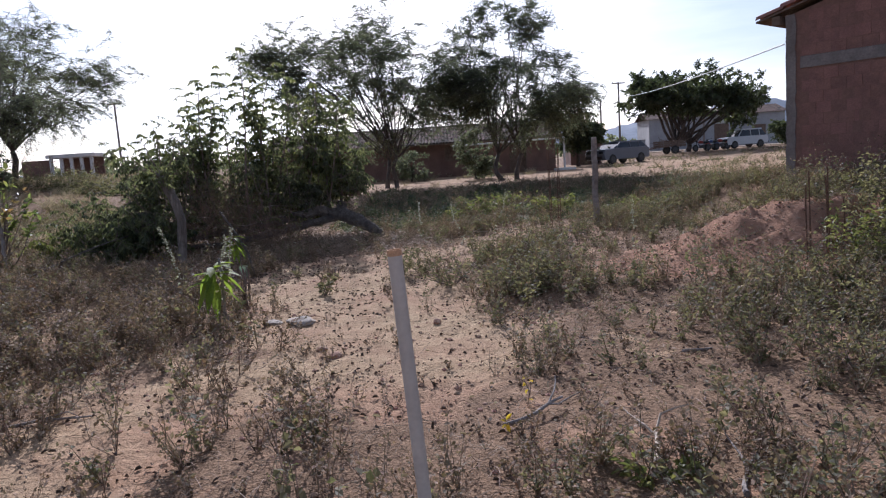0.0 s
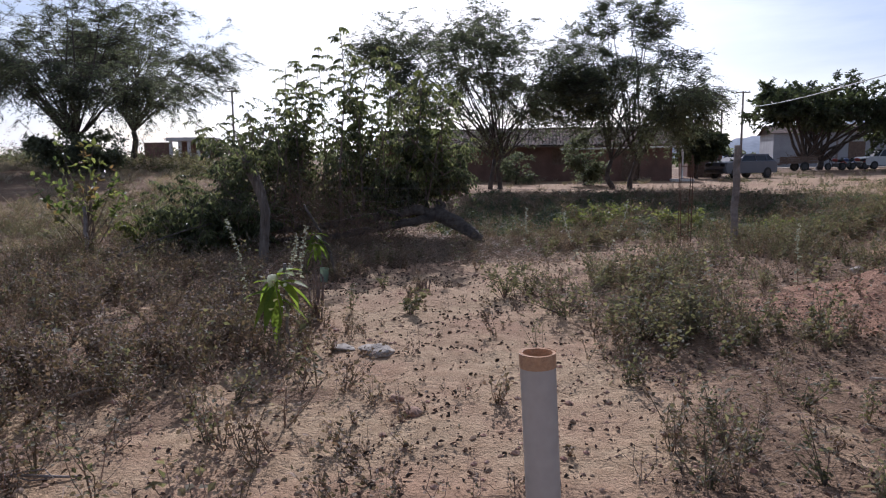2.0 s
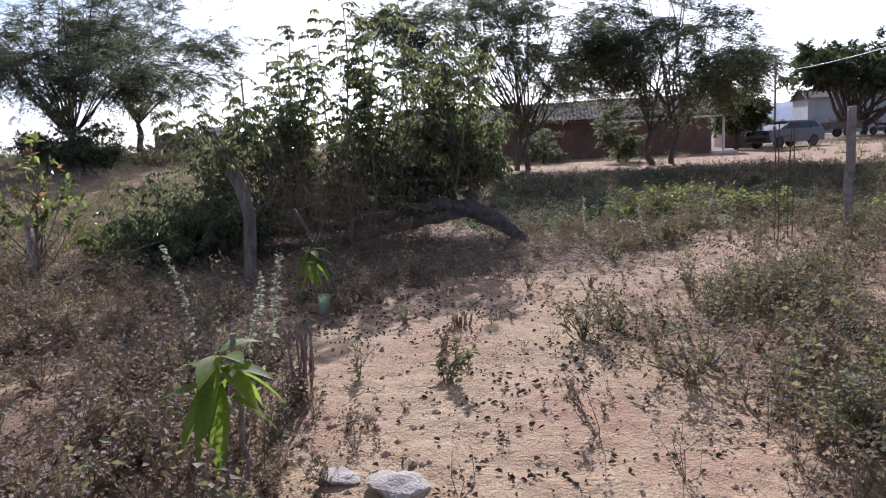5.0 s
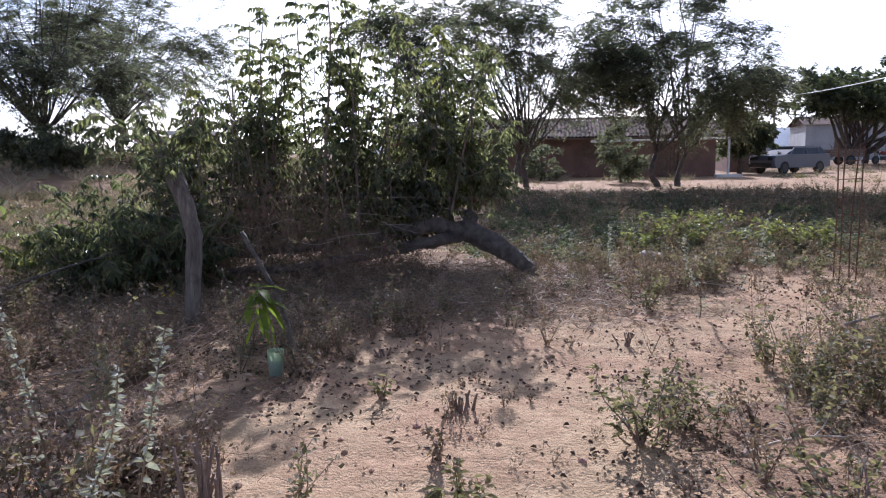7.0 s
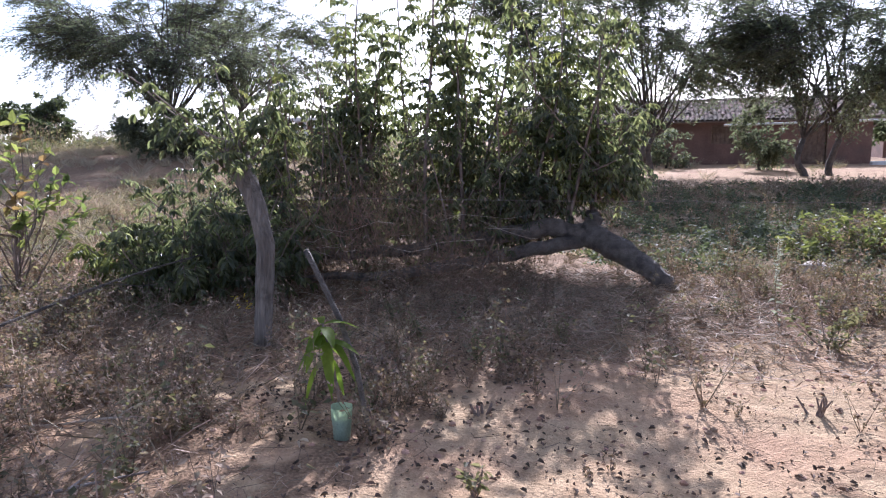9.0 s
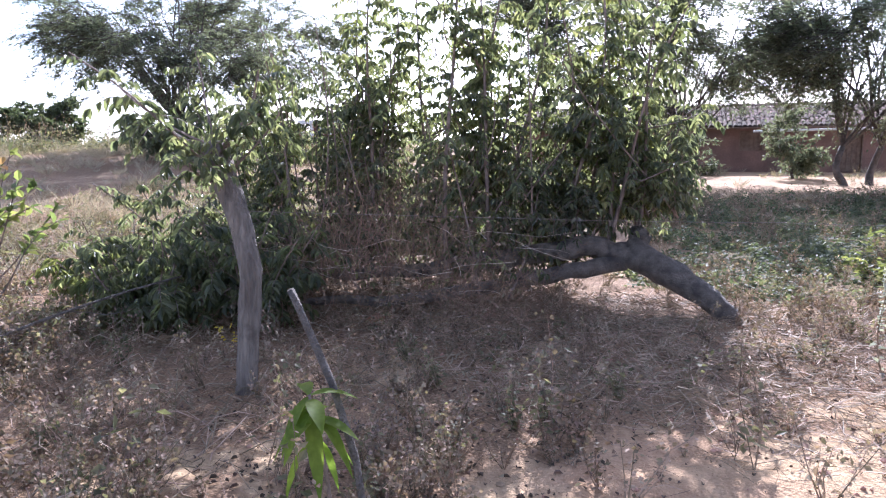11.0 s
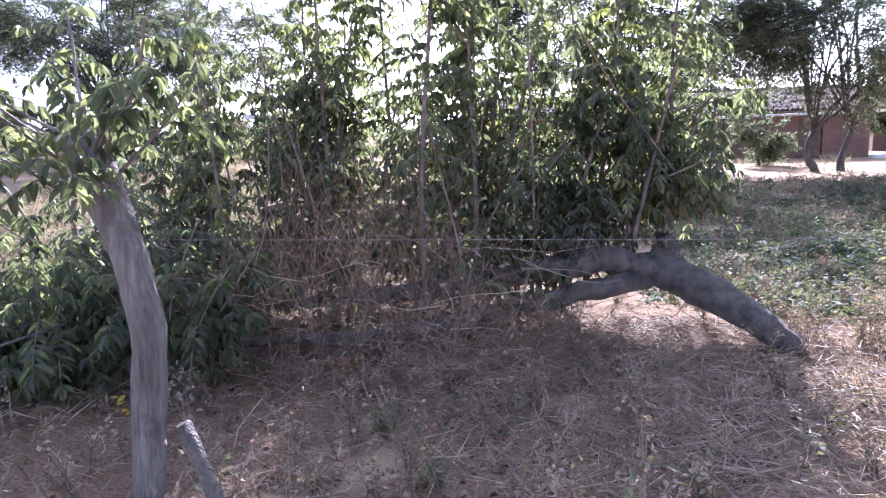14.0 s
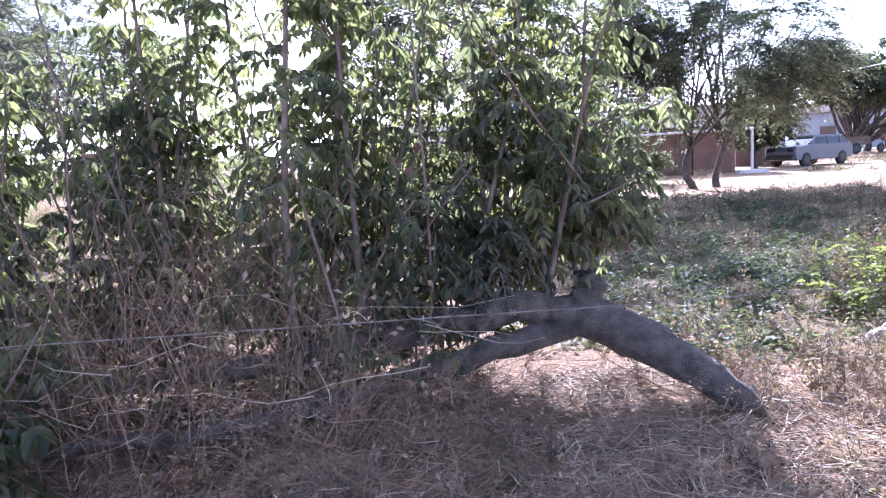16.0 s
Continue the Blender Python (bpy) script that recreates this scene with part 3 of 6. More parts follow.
    root = thing(name, (x, y, float(terrain(x, y))), label, category)
    part("trunk", wood, bark, root, smooth=True)
    part("crown", crown, leaf_mat, root)
    return root


FEATHER = dict(leaf=(0.15, 0.044), twigs=14, per_twig=24, clump=1.2, feather=True, inner=0.58)
crown_tree("mesquite_tree", (-2.2, 32.3), "tall spreading mesquite tree with thin feathery foliage before the long house", 1.3, 36, (-1.0, 0.3, 5.55), (5.6, 4.2, 3.6), LEAF_FEATHER, BARK_DARK, 3, 0.16, stems=((-0.2, 0), (0.25, 0.1)), gap=0.05, low=-0.25, **FEATHER)
crown_tree("mesquite_tree", (3.3, 32.2), "mesquite tree with twin trunks and airy grey-green crown", 1.2, 30, (0.4, 0.2, 5.3), (3.6, 3.2, 3.9), LEAF_FEATHER, BARK_DARK, 8, 0.17, stems=((-0.35, 0), (0.4, 0.1)), gap=0.05, low=-0.42, **FEATHER)
crown_tree("mesquite_tree", (-22.8, 33.0), "wide mesquite tree with dark feathery crown on the grassy bank", 1.5, 36, (-1.0, 0.0, 5.4), (6.2, 5.0, 4.1), LEAF_FEATHER, BARK_DARK, 13, 0.22, gap=0.05, low=-0.45, **FEATHER)
crown_tree("mesquite_tree", (-26.5, 44.0), "mesquite tree with slender forked trunk beyond the bank", 2.0, 34, (1.2, 0.0, 6.4), (6.4, 5.0, 4.4), LEAF_FEATHER, BARK_DARK, 21, 0.22, gap=0.08, low=-0.2, **FEATHER)
crown_tree("umbrella_tree", (22.6, 64.0), "broad umbrella-shaped tree with dense dark green canopy", 0.7, 30, (0.9, 0.0, 3.9), (7.6, 6.3, 4.5), LEAF_UMBRELLA, BARK_DARK, 34, 0.42, leaf=(0.3, 0.15), twigs=10, per_twig=14, clump=1.0, low=0.1, inner=0.72, spread=0.7, stems=((-0.5, 0.0), (0.5, 0.2)))
crown_tree("round_tree", (9.4, 46.0), "small round dark green tree beside the long house", 1.0, 12, (0, 0, 2.6), (1.7, 1.7, 1.6), LEAF_UMBRELLA, BARK_DARK, 40, 0.14, leaf=(0.22, 0.13), twigs=8, per_twig=16, clump=0.6)
crown_tree("orchard_tree", (-40.5, 41.5), "low rounded dark green fruit tree on red soil", 0.9, 14, (0, 0, 2.1), (2.9, 2.7, 1.9), LEAF_UMBRELLA, BARK_DARK, 44, 0.16, leaf=(0.24, 0.12), twigs=8, per_twig=14, clump=0.6, low=-0.8)


# ---- long house behind the trees ----
def wall_box(name, parent, lo, hi, mat, label=""):
    return part(name, box(Build(), lo, hi), mat, parent, label)


def roof_tiles(width, depth, z0, z1, y0, sign, rng, step=0.2, course=0.42):
    """Barrel tiles in courses on one slope: each a half-round trough laid with a little play."""
    b = Build()
    a = np.linspace(0, np.pi, 5)
    n_c = int(depth / course) + 1
    slope = (z1 - z0) / depth
    pos = []
    v0 = []
    for end in (0, 1):
        r = 0.105 - 0.02 * end
        for ang in a:
            v0.append((np.cos(ang) * r, end * (course + 0.06), np.sin(ang) * r * 0.9))
    v0 = np.array(v0)
    f = [(i, i + 1, i + 6, i + 5) for i in range(4)]
    for c in range(n_c):
        for k in range(int(width / step)):
            jx, jz, jr = rng.normal(0, 0.012), rng.normal(0, 0.012), rng.normal(0, 0.03)
            v = v0.copy()
            yy = c * course + v[:, 1]
            x = k * step + 0.1 + jx + v[:, 0] + jr * v[:, 1]
            z = z0 + slope * yy + v[:, 2] + jz
            b.add(np.stack([x, y0 + sign * yy, z], -1), f)
    return b


def long_house(at, yaw):
    rng = np.random.RandomState(5)
    x, y = at
    root = thing("long_house", (x, y, float(terrain(x, y)) - 0.05), "long low brown house with weathered clay tile roof", "house", yaw=yaw)
    L, D, H, R = 17.0, 6.0, 2.15, 3.05
    # front wall in stretches round a door and two windows
    gaps = [(7.2, 8.1, 0.0, 1.95), (3.2, 4.1, 0.95, 1.75), (10.4, 11.3, 0.95, 1.75), (14.3, 15.2, 0.0, 1.95)]
    front = part("front_wall", box(Build(), (0, 0.15, -0.3), (L, 0.2, H)), ADOBE, root)
    cur = 0.0
    for g0, g1, zb, zt in sorted(gaps) + [(L, L, 0, 0)]:
        part("wall_panel", box(Build(), (cur, 0, -0.3), (g0, 0.147, H)), ADOBE, front)
        if g1 > g0:
            part("wall_panel", box(Build(), (g0, 0, zt), (g1, 0.147, H)), ADOBE, front)
            if zb > 0:
                part("wall_panel", box(Build(), (g0, 0, -0.3), (g1, 0.147, zb)), ADOBE, front)
        cur = g1
    wall_box("back_wall", root, (0, D - 0.2, -0.3), (L, D, H), ADOBE)
    for nm, x0 in (("side_wall", 0.0), ("side_wall", L - 0.2)):
        side = box(Build(), (x0, 0.2, -0.3), (x0 + 0.2, D - 0.2, H))
        side.add([(x0, 0.2, H), (x0, D - 0.2, H), (x0, D / 2, R - 0.1), (x0 + 0.2, 0.2, H), (x0 + 0.2, D - 0.2, H), (x0 + 0.2, D / 2, R - 0.1)], [(0, 1, 2), (3, 5, 4)])
        part(nm, side, ADOBE, root)
    for g0, g1, zb, zt in gaps:
        nm = "door" if zb == 0 else "window"
        b = Build()
        n = 5
        for i in range(n):
            box(b, (g0 + (g1 - g0) * i / n + 0.005, 0.08, zb), (g0 + (g1 - g0) * (i + 1) / n - 0.005, 0.13, zt), 0.006)
        leaf = part(nm, b, WOOD_DARK, root, "dark closed plank " + ("door" if zb == 0 else "shutter"))
        fr = Build()
        box(fr, (g0 - 0.07, -0.025, zb), (g0, 0.12, zt + 0.07), 0.01)
        box(fr, (g1, -0.025, zb), (g1 + 0.07, 0.12, zt + 0.07), 0.01)
        box(fr, (g0, -0.025, zt), (g1, 0.12, zt + 0.07), 0.01)
        part("frame_trim", fr, WOOD_DARK, leaf)
    slope_b = Build()
    e = 0.55
    ze = H - e * (R - H) / (D / 2)
    slope_b.add([(-0.4, -e, ze), (L + 0.4, -e, ze), (L + 0.4, D / 2, R), (-0.4, D / 2, R), (-0.4, D + e, ze), (L + 0.4, D + e, ze),
                 (-0.4, -e, ze - 0.06), (L + 0.4, -e, ze - 0.06), (L + 0.4, D / 2, R - 0.06), (-0.4, D / 2, R - 0.06), (-0.4, D + e, ze - 0.06), (L + 0.4, D + e, ze - 0.06)],
                [(0, 1, 2, 3), (3, 2, 5, 4), (7, 6, 9, 8), (8, 9, 10, 11), (0, 6, 7, 1), (5, 11, 10, 4)])
    roof = part("roof", slope_b, WOOD_DARK, root, "weathered clay tile roof")
    t = roof_tiles(L + 0.8, D / 2 + e, ze + 0.02, R + 0.03, -e, 1, rng)
    for v in t.v:
        v[:, 0] -= 0.4
    tagged(part("roof_tiles", t, TILE_OLD, roof, smooth=True), kind="stuff")
    ridge = Build()
    for k in range(44):
        px = -0.4 + k * 0.405
        a = np.linspace(0, np.pi, 6)
        jz = rng.normal(0, 0.01)
        v = [(px + s * 0.43, D / 2 + np.cos(q) * (0.14 - 0.02 * s), R + 0.02 + jz + np.sin(q) * 0.12) for s in (0, 1) for q in a]
        ridge.add(v, [(i, i + 1, i + 7, i + 6) for i in range(5)])
    tagged(part("ridge_tiles", ridge, TILE_OLD, roof, smooth=True), kind="stuff")
    # open porch at the right end with a white post and beam
    beam = tube(Build(), [(10.8, -1.3, 1.78), (L + 0.35, -1.3, 1.86)], 0.05, 8)
    part("porch_beam", beam, WHITEWASH, root, "pale porch beam")
    post = tube(Build(), [(L + 0.3, -1.3, -0.3), (L + 0.3, -1.3, 1.86)], 0.06, 8)
    part("porch_post", post, WHITEWASH, root, "white porch post")
    box_b = box(Build(), (L - 0.3, -1.6, -0.05), (L + 0.9, -1.1, 0.12), 0.02)
    part("porch_step", box_b, WHITEWASH, root, "white porch step")
    return root


long_house((-9.85, 42.0), 0)


# ---- unfinished brick house ----
def brick_house():
    rng = np.random.RandomState(17)
    cx, cy = 6.28, 12.45
    yaw = -50.0                                     # the gable wall runs along local x
    root = thing("brick_house", (cx, cy, 0.55), "unfinished red clay block house with raw concrete band", "house", yaw=yaw)
    W, D, zE, slope = 6.4, 7.0, 3.05, 0.25          # gable width, depth, eave height, roof pitch
    zR = zE + slope * W / 2
    belt0, belt1 = 2.1, 2.3
    col = 0.12

    def gable(x):
        return zE + slope * min(x, W - x)

    core = Build()
    xs = [0.02, W / 2, W - 0.02]
    core.add([(xs[0], 0.002, -0.6), (xs[2], 0.002, -0.6), (xs[2], 0.002, zE - 0.03), (xs[1], 0.002, zR - 0.03), (xs[0], 0.002, zE - 0.03),
              (xs[0], 0.125, -0.6), (xs[2], 0.125, -0.6), (xs[2], 0.125, zE - 0.03), (xs[1], 0.125, zR - 0.03), (xs[0], 0.125, zE - 0.03)],
             [(0, 1, 2, 4), (6, 5, 9, 7), (4, 9, 5, 0), (1, 6, 7, 2)])
    core.add([(xs[0], 0.002, zE - 0.03), (xs[2], 0.002, zE - 0.03), (xs[1], 0.002, zR - 0.03), (xs[0], 0.125, zE - 0.03), (xs[2], 0.125, zE - 0.03), (xs[1], 0.125, zR - 0.03)], [(0, 1, 2), (4, 3, 5)])
    gable_wall = part("gable_wall", core, MORTAR, root)
    part("back_wall", box(Build(), (0.0, D - 0.14, -0.6), (W, D, zE)), BRICK, root)
    for x0 in (0.0, W - 0.14):
        part("side_wall", box(Build(), (x0, 0.125, -0.6), (x0 + 0.14, D - 0.14, zE - 0.05)), BRICK, root)
    column = Build()
    zz = np.linspace(-0.6, zE - 0.02, 26)
    jx, jw = rng.uniform(-0.012, 0.012, 26) - 0.02, col + 0.02 + rng.uniform(-0.015, 0.015, 26)
    ring = np.stack([np.stack([jx, np.full(26, -0.02), zz], -1), np.stack([jw, np.full(26, -0.02), zz], -1), np.stack([jw, np.full(26, 0.128), zz], -1), np.stack([jx, np.full(26, 0.128), zz], -1)], 1)
    column.add(ring, [(i * 4 + j, i * 4 + (j + 1) % 4, i * 4 + 4 + (j + 1) % 4, i * 4 + 4 + j) for i in range(25) for j in range(4)])
    column.add(ring[-1], [(0, 1, 2, 3)])
    part("corner_column", column, CONCRETE, root, "rough grey concrete corner column")
    part("belt_beam", box(Build(), (col + 0.1, -0.018, belt0), (W, 0.127, belt1), 0.008), CONCRETE, root, "grey concrete belt beam")
    # roof: timbers, deck and tiles
    roof = Build()
    ov, fr = 0.5, 0.12
    for sgn in (0, 1):
        xa, xb = (-ov, W / 2) if sgn == 0 else (W + ov, W / 2)
        za, zb = zE - slope * ov + 0.05, zR + 0.05
        roof.add([(xa, -fr, za), (xb, -fr, zb), (xb, D + fr, zb), (xa, D + fr, za), (xa, -fr, za + 0.03), (xb, -fr, zb + 0.03), (xb, D + fr, zb + 0.03), (xa, D + fr, za + 0.03)],
                 [(0, 1, 2, 3), (7, 6, 5, 4), (0, 4, 5, 1), (3, 7, 4, 0), (2, 6, 7, 3)])
    roof_ob = part("roof", roof, WOOD_DARK, root, "dark timber roof with clay tiles")
    for sgn in (0, 1):
        t = roof_tiles(D + 2 * fr, W / 2 + ov, zE - slope * ov + 0.12, zR + 0.14, 0, 1, rng)
        for v in t.v:
            x, y = v[:, 1].copy(), v[:, 0].copy()
            v[:, 0] = (x - ov) if sgn == 0 else (W + ov - x)
            v[:, 1] = y - fr
        tagged(part("roof_tiles", t, TILE_RED, roof_ob, smooth=True), kind="stuff")
    for i, py in enumerate((-0.12, D - 0.1)):
        part("purlin", box(Build(), (-0.22, py, zE - 0.17), (-0.08, py + 0.3, zE - 0.02), 0.01), WOOD_DARK, root)
    # clay blocks, each a piece of the gable wall; those far along the wall are joined
    bw, bh, gap = 0.24, 0.19, 0.004
    lo_v, lo_f = box(Build(), (0, 0, 0), (bw - gap, 0.02, bh - gap), 0.002).arrays()
    full = mesh_from("brick", lo_v, lo_f)
    full.materials.append(BRICK)
    rest, row, z = Build(), 0, -0.4
    made = 0
    while z < zR:
        start = col + 0.12 + (0 if row % 2 else -bw / 2)
        if z + bh > belt0 and z < belt1:
            z = belt1 + gap
            continue
        x = start
        while x < W - 0.25:
            top_ok = z + bh < gable(x + bw / 2) - 0.06 - slope * bw / 2
            hole = row == 16 and 1.9 < x < 2.2
            if x > col + 0.06 and top_ok and not hole:
                dy = rng.normal(0, 0.0025)
                if x < 4.2 and z > -0.05 and made < 300:
                    br = new("brick", full)
                    br.parent = gable_wall
                    br.matrix_basis = pose(x, -0.003 + dy, z + rng.normal(0, 0.002), 0, 0, rng.normal(0, 0.3))
                    made += 1
                else:
                    box(rest, (x, -0.003 + dy, z), (x + bw - gap, 0.02, z + bh - gap), 0.002)
            x += bw
        z += bh
        row += 1
    if rest.n:
        tagged(part("brick_rest", rest, BRICK, gable_wall), kind="stuff")
    return root


brick_house()


# ---- the fallen tree and its shoots ----
def pinnate(b, base, way, length, rng, pairs=5, leaf=0.1, hang=0.5, stem=None):
    """One compound leaf: a drooping rachis with paired leaflets and a tip leaflet."""
    t = np.linspace(0.15, 1.0, pairs)
    way = unit(np.asarray(way, float))
    curve = base + way * (t * length)[:, None] + np.array([0, 0, -1.0]) * (hang * length * t ** 2)[:, None] * 0.6
    side = unit(np.cross(way, np.array([0, 0, 1.0]))) if abs(way[2]) < 0.95 else np.array([1.0, 0, 0])
    tang = unit(way + np.array([0, 0, -1.0]) * (hang * t * 1.2)[:, None])
    p = np.concatenate([curve, curve, curve[-1:]])
    d = np.concatenate([side + tang * 0.45, -side + tang * 0.45, tang[-1:]]) + np.array([0, 0, -0.75]) + rng.normal(0, 0.2, (2 * pairs + 1, 3))
    nr = np.array([0, 0, 1.0]) + rng.normal(0, 0.35, (2 * pairs + 1, 3))
    sz = rng.uniform(0.8, 1.15, 2 * pairs + 1)
    leaves(b, p, d, nr, leaf * sz, leaf * 0.42 * sz, 0.2, 0.3)
    if stem is not None:
        tube(stem, np.vstack([base, curve[pairs // 2], curve[-1]]), (0.004, 0.003, 0.0015), 3, cap=False)


def shoot(wood, leaf_b, base, tip, rng, n_leaf=14, r=0.02, first=0.3, leaf=0.1, reach=0.34, pairs=5):
    line = bent(base, tip, 9, 0.035, rng)
    tube(wood, line, np.linspace(r, 0.005, 9), 5, cap=False)
    for i in range(n_leaf):
        s = first + (1.0 - first) * (i + rng.uniform(0, 1)) / n_leaf
        k = min(7, int(s * 8))
        p = line[k] + (line[k + 1] - line[k]) * (s * 8 - k)
        az = rng.uniform(0, 6.28)
        way = np.array([np.cos(az), np.sin(az), rng.uniform(-0.2, 0.9)])
        pinnate(leaf_b, p, way, reach * rng.uniform(0.45, 1.25) * (1.1 - 0.35 * s), rng, pairs, leaf * rng.uniform(0.7, 1.2), rng.uniform(0.4, 1.1), wood)


TOP_X = (-7.4, -6.9, -6.3, -5.7, -5.2, -4.7, -4.2, -3.7, -3.2, -2.7, -2.2, -1.75, -1.4)
TOP_Z = (0.9, 1.3, 1.9, 2.5, 3.3, 3.4, 3.6, 3.85, 3.4, 3.15, 3.1, 2.85, 1.8)


def fallen_tree():
    rng = np.random.RandomState(77)
    root = thing("fallen_tree", (-1.9, 14.5, 0.0), "fallen grey tree trunk resprouting into a dense leafy thicket", "tree")
    o = np.array([-1.9, 14.5, 0.0])
    trunk = Build()
    # butt of the trunk, from its end on the ground up to the bend
    t = np.linspace(0, 1, 14)[:, None]
    main = (1 - t) * np.array([-1.17, 14.08, 0.02]) + t * np.array([-2.15, 14.62, 0.52]) + np.sin(t * np.pi) * np.array([0, 0, 0.06])
    rad = np.interp(t[:, 0], (0, 0.08, 0.5, 0.85, 1), (0.04, 0.09, 0.125, 0.15, 0.155))
    tube(trunk, main - o, rad, 12, rough=0.13, seed=1)
    for pts, r0, r1 in (
        ([(-2.1, 14.6, 0.52), (-2.55, 14.45, 0.6), (-3.1, 14.25, 0.53), (-3.9, 14.15, 0.38), (-4.7, 14.1, 0.3), (-5.6, 14.2, 0.22)], 0.12, 0.05),
        ([(-2.2, 14.55, 0.45), (-2.9, 14.15, 0.33), (-3.6, 13.8, 0.22), (-4.4, 13.5, 0.14), (-5.1, 13.4, 0.1)], 0.09, 0.035),
        ([(-2.1, 14.6, 0.55), (-2.06, 14.64, 0.68), (-2.1, 14.66, 0.75)], 0.12, 0.07),
        ([(-2.3, 14.7, 0.5), (-3.0, 15.1, 0.6), (-4.0, 15.4, 0.5), (-5.2, 15.6, 0.35)], 0.1, 0.04)):
        p = np.array(pts, float)
        q = np.concatenate([np.linspace(p[i], p[i + 1], 4, endpoint=False) for i in range(len(p) - 1)] + [p[-1:]])
        q[1:-1] += rng.normal(0, 0.015, q[1:-1].shape)
        tube(trunk, q - o, np.linspace(r0, r1, len(q)), 9, rough=0.08, seed=2)
    part("trunk", trunk, BARK, root, "grey bark trunk lying on the ground", smooth=True)
    # tall upright shoots, leaning out from the log and from the crushed crown
    for i in range(28):
        x = -6.1 + 4.3 * (i + rng.uniform(0, 1)) / 28
        tall = i % 3 != 1
        top = np.interp(x, TOP_X, TOP_Z) * (rng.uniform(0.9, 1.06) if tall else rng.uniform(0.68, 0.85))
        y = rng.uniform(14.0, 15.5)
        wood, lv = Build(), Build()
        spread = rng.normal(0, 0.35)
        base = np.array([x - spread, y if x < -3 else rng.uniform(14.5, 15.0), 0.3 if x < -3 else 0.55])
        tip = np.array([x + rng.normal(0.05, 0.12), y + rng.normal(0, 0.3), top])
        shoot(wood, lv, base - o, tip - o, rng, int(12 + 6.5 * top), 0.01 + 0.005 * top, 0.16, 0.1, 0.38, 6)
        for k in range(2):
            q = base + (tip - base) * rng.uniform(0.25, 0.7)
            az = rng.uniform(0, 6.28)
            e = q + np.array([np.cos(az) * 0.55, np.sin(az) * 0.4, rng.uniform(0.15, 0.6)]) * rng.uniform(0.7, 1.2)
            shoot(wood, lv, q - o, e - o, rng, 6, 0.009, 0.25, 0.09, 0.3, 5)
        sh = part("shoot", wood, TWIG, root, smooth=True)
        part("leaves", lv, COVER_LIGHT if i % 8 == 5 else LEAF_BUSH, sh)
    # lower leafy mass, hung clear of the ground by the log
    for i in range(200):
        x = -7.3 + 5.6 * (i + rng.uniform(0, 1)) / 200
        y = rng.uniform(13.3, 15.8)
        if -4.9 < x < -3.1 and i % 3:
            y = rng.uniform(14.1, 15.8)
        low = rng.uniform(0.03, 0.35) if x < -2.95 else 0.7
        top = max(low + 0.45, min(2.8 if -5.4 < x < -3.0 else 2.3, np.interp(x, TOP_X, TOP_Z)) * rng.uniform(0.25, 1.0))
        base = np.array([x, y if x < -2.95 else max(y, 14.5), low])
        if x > -2.5:
            base[1:] = rng.uniform(14.9, 15.8), 0.85
        lean = rng.normal(0, 0.55)
        tip = np.array([np.clip(x + lean, -7.6, -1.7), base[1] + rng.normal(-0.1, 0.45), max(top, base[2] + 0.4)])
        wood, lv = Build(), Build()
        shoot(wood, lv, base - o, tip - o, rng, 12, 0.011, 0.12, rng.uniform(0.075, 0.1), 0.32, 5)
        sp = part("sprout", wood, TWIG, root)
        part("leaves", lv, COVER_LIGHT if i % 23 == 4 else (LEAF_DARK if i % 3 else LEAF_BUSH), sp)
    # dry brushwood in the lower front
    dry = Build()
    for i in range(1400):
        x = rng.uniform(-6.3, -2.75)
        y = rng.uniform(12.7, 14.5)
        tall = 1.35 * np.exp(-((x + 4.2) / 1.0) ** 2) + 0.35
        p0 = np.array([x, y, rng.uniform(0.0, 0.55 * tall)])
        p1 = p0 + np.array([rng.normal(0, 0.36), rng.normal(0, 0.2), rng.uniform(-0.05, 0.7) * tall])
        line = bent(p0, p1, 4, 0.14, rng)
        tube(dry, line - o, np.linspace(rng.uniform(0.0009, 0.0024), 0.0007, 4), 3, cap=False)
        for s in range(2):
            q = line[rng.randint(1, 4)]
            tube(dry, bent(q, q + rng.normal(0, 0.13, 3), 3, 0.1, rng) - o, (0.0015, 0.0011, 0.0008), 3, cap=False)
    withered = Build()
    n = 800
    wp = np.stack([rng.uniform(-5.6, -2.9, n), rng.uniform(12.9, 14.4, n), rng.uniform(0.05, 1.2, n)], -1)
    chips(withered, wp - o, rng.normal(0, 1, (n, 3)), rng.normal(0, 1, (n, 3)), rng.uniform(0.02, 0.06, n), 0.025)
    tagged(part("withered_leaves", withered, WEED_DRY, root, "curled withered leaves"), kind="stuff")
    # glints on the brushwood, painted as a few pale level twigs
    pale = Build()
    for i in range(80):
        p0 = np.array([rng.uniform(-6.2, -2.8), rng.uniform(12.7, 13.6), rng.uniform(0.1, 0.85)])
        tube(pale, bent(p0, p0 + np.array([rng.normal(0, 0.4), rng.normal(0, 0.1), rng.normal(0, 0.08)]), 5, 0.08, rng) - o, np.linspace(0.0028, 0.0012, 5), 3, cap=False)
    tagged(part("brushwood_pale", pale, CUT_WOOD, root, "thin bare twigs coloured pale for sun glints"), kind="stuff")
    part("brushwood", dry, DRY_BRUSH, root, "dry brown brushwood and twigs")
    return root


fallen_tree()


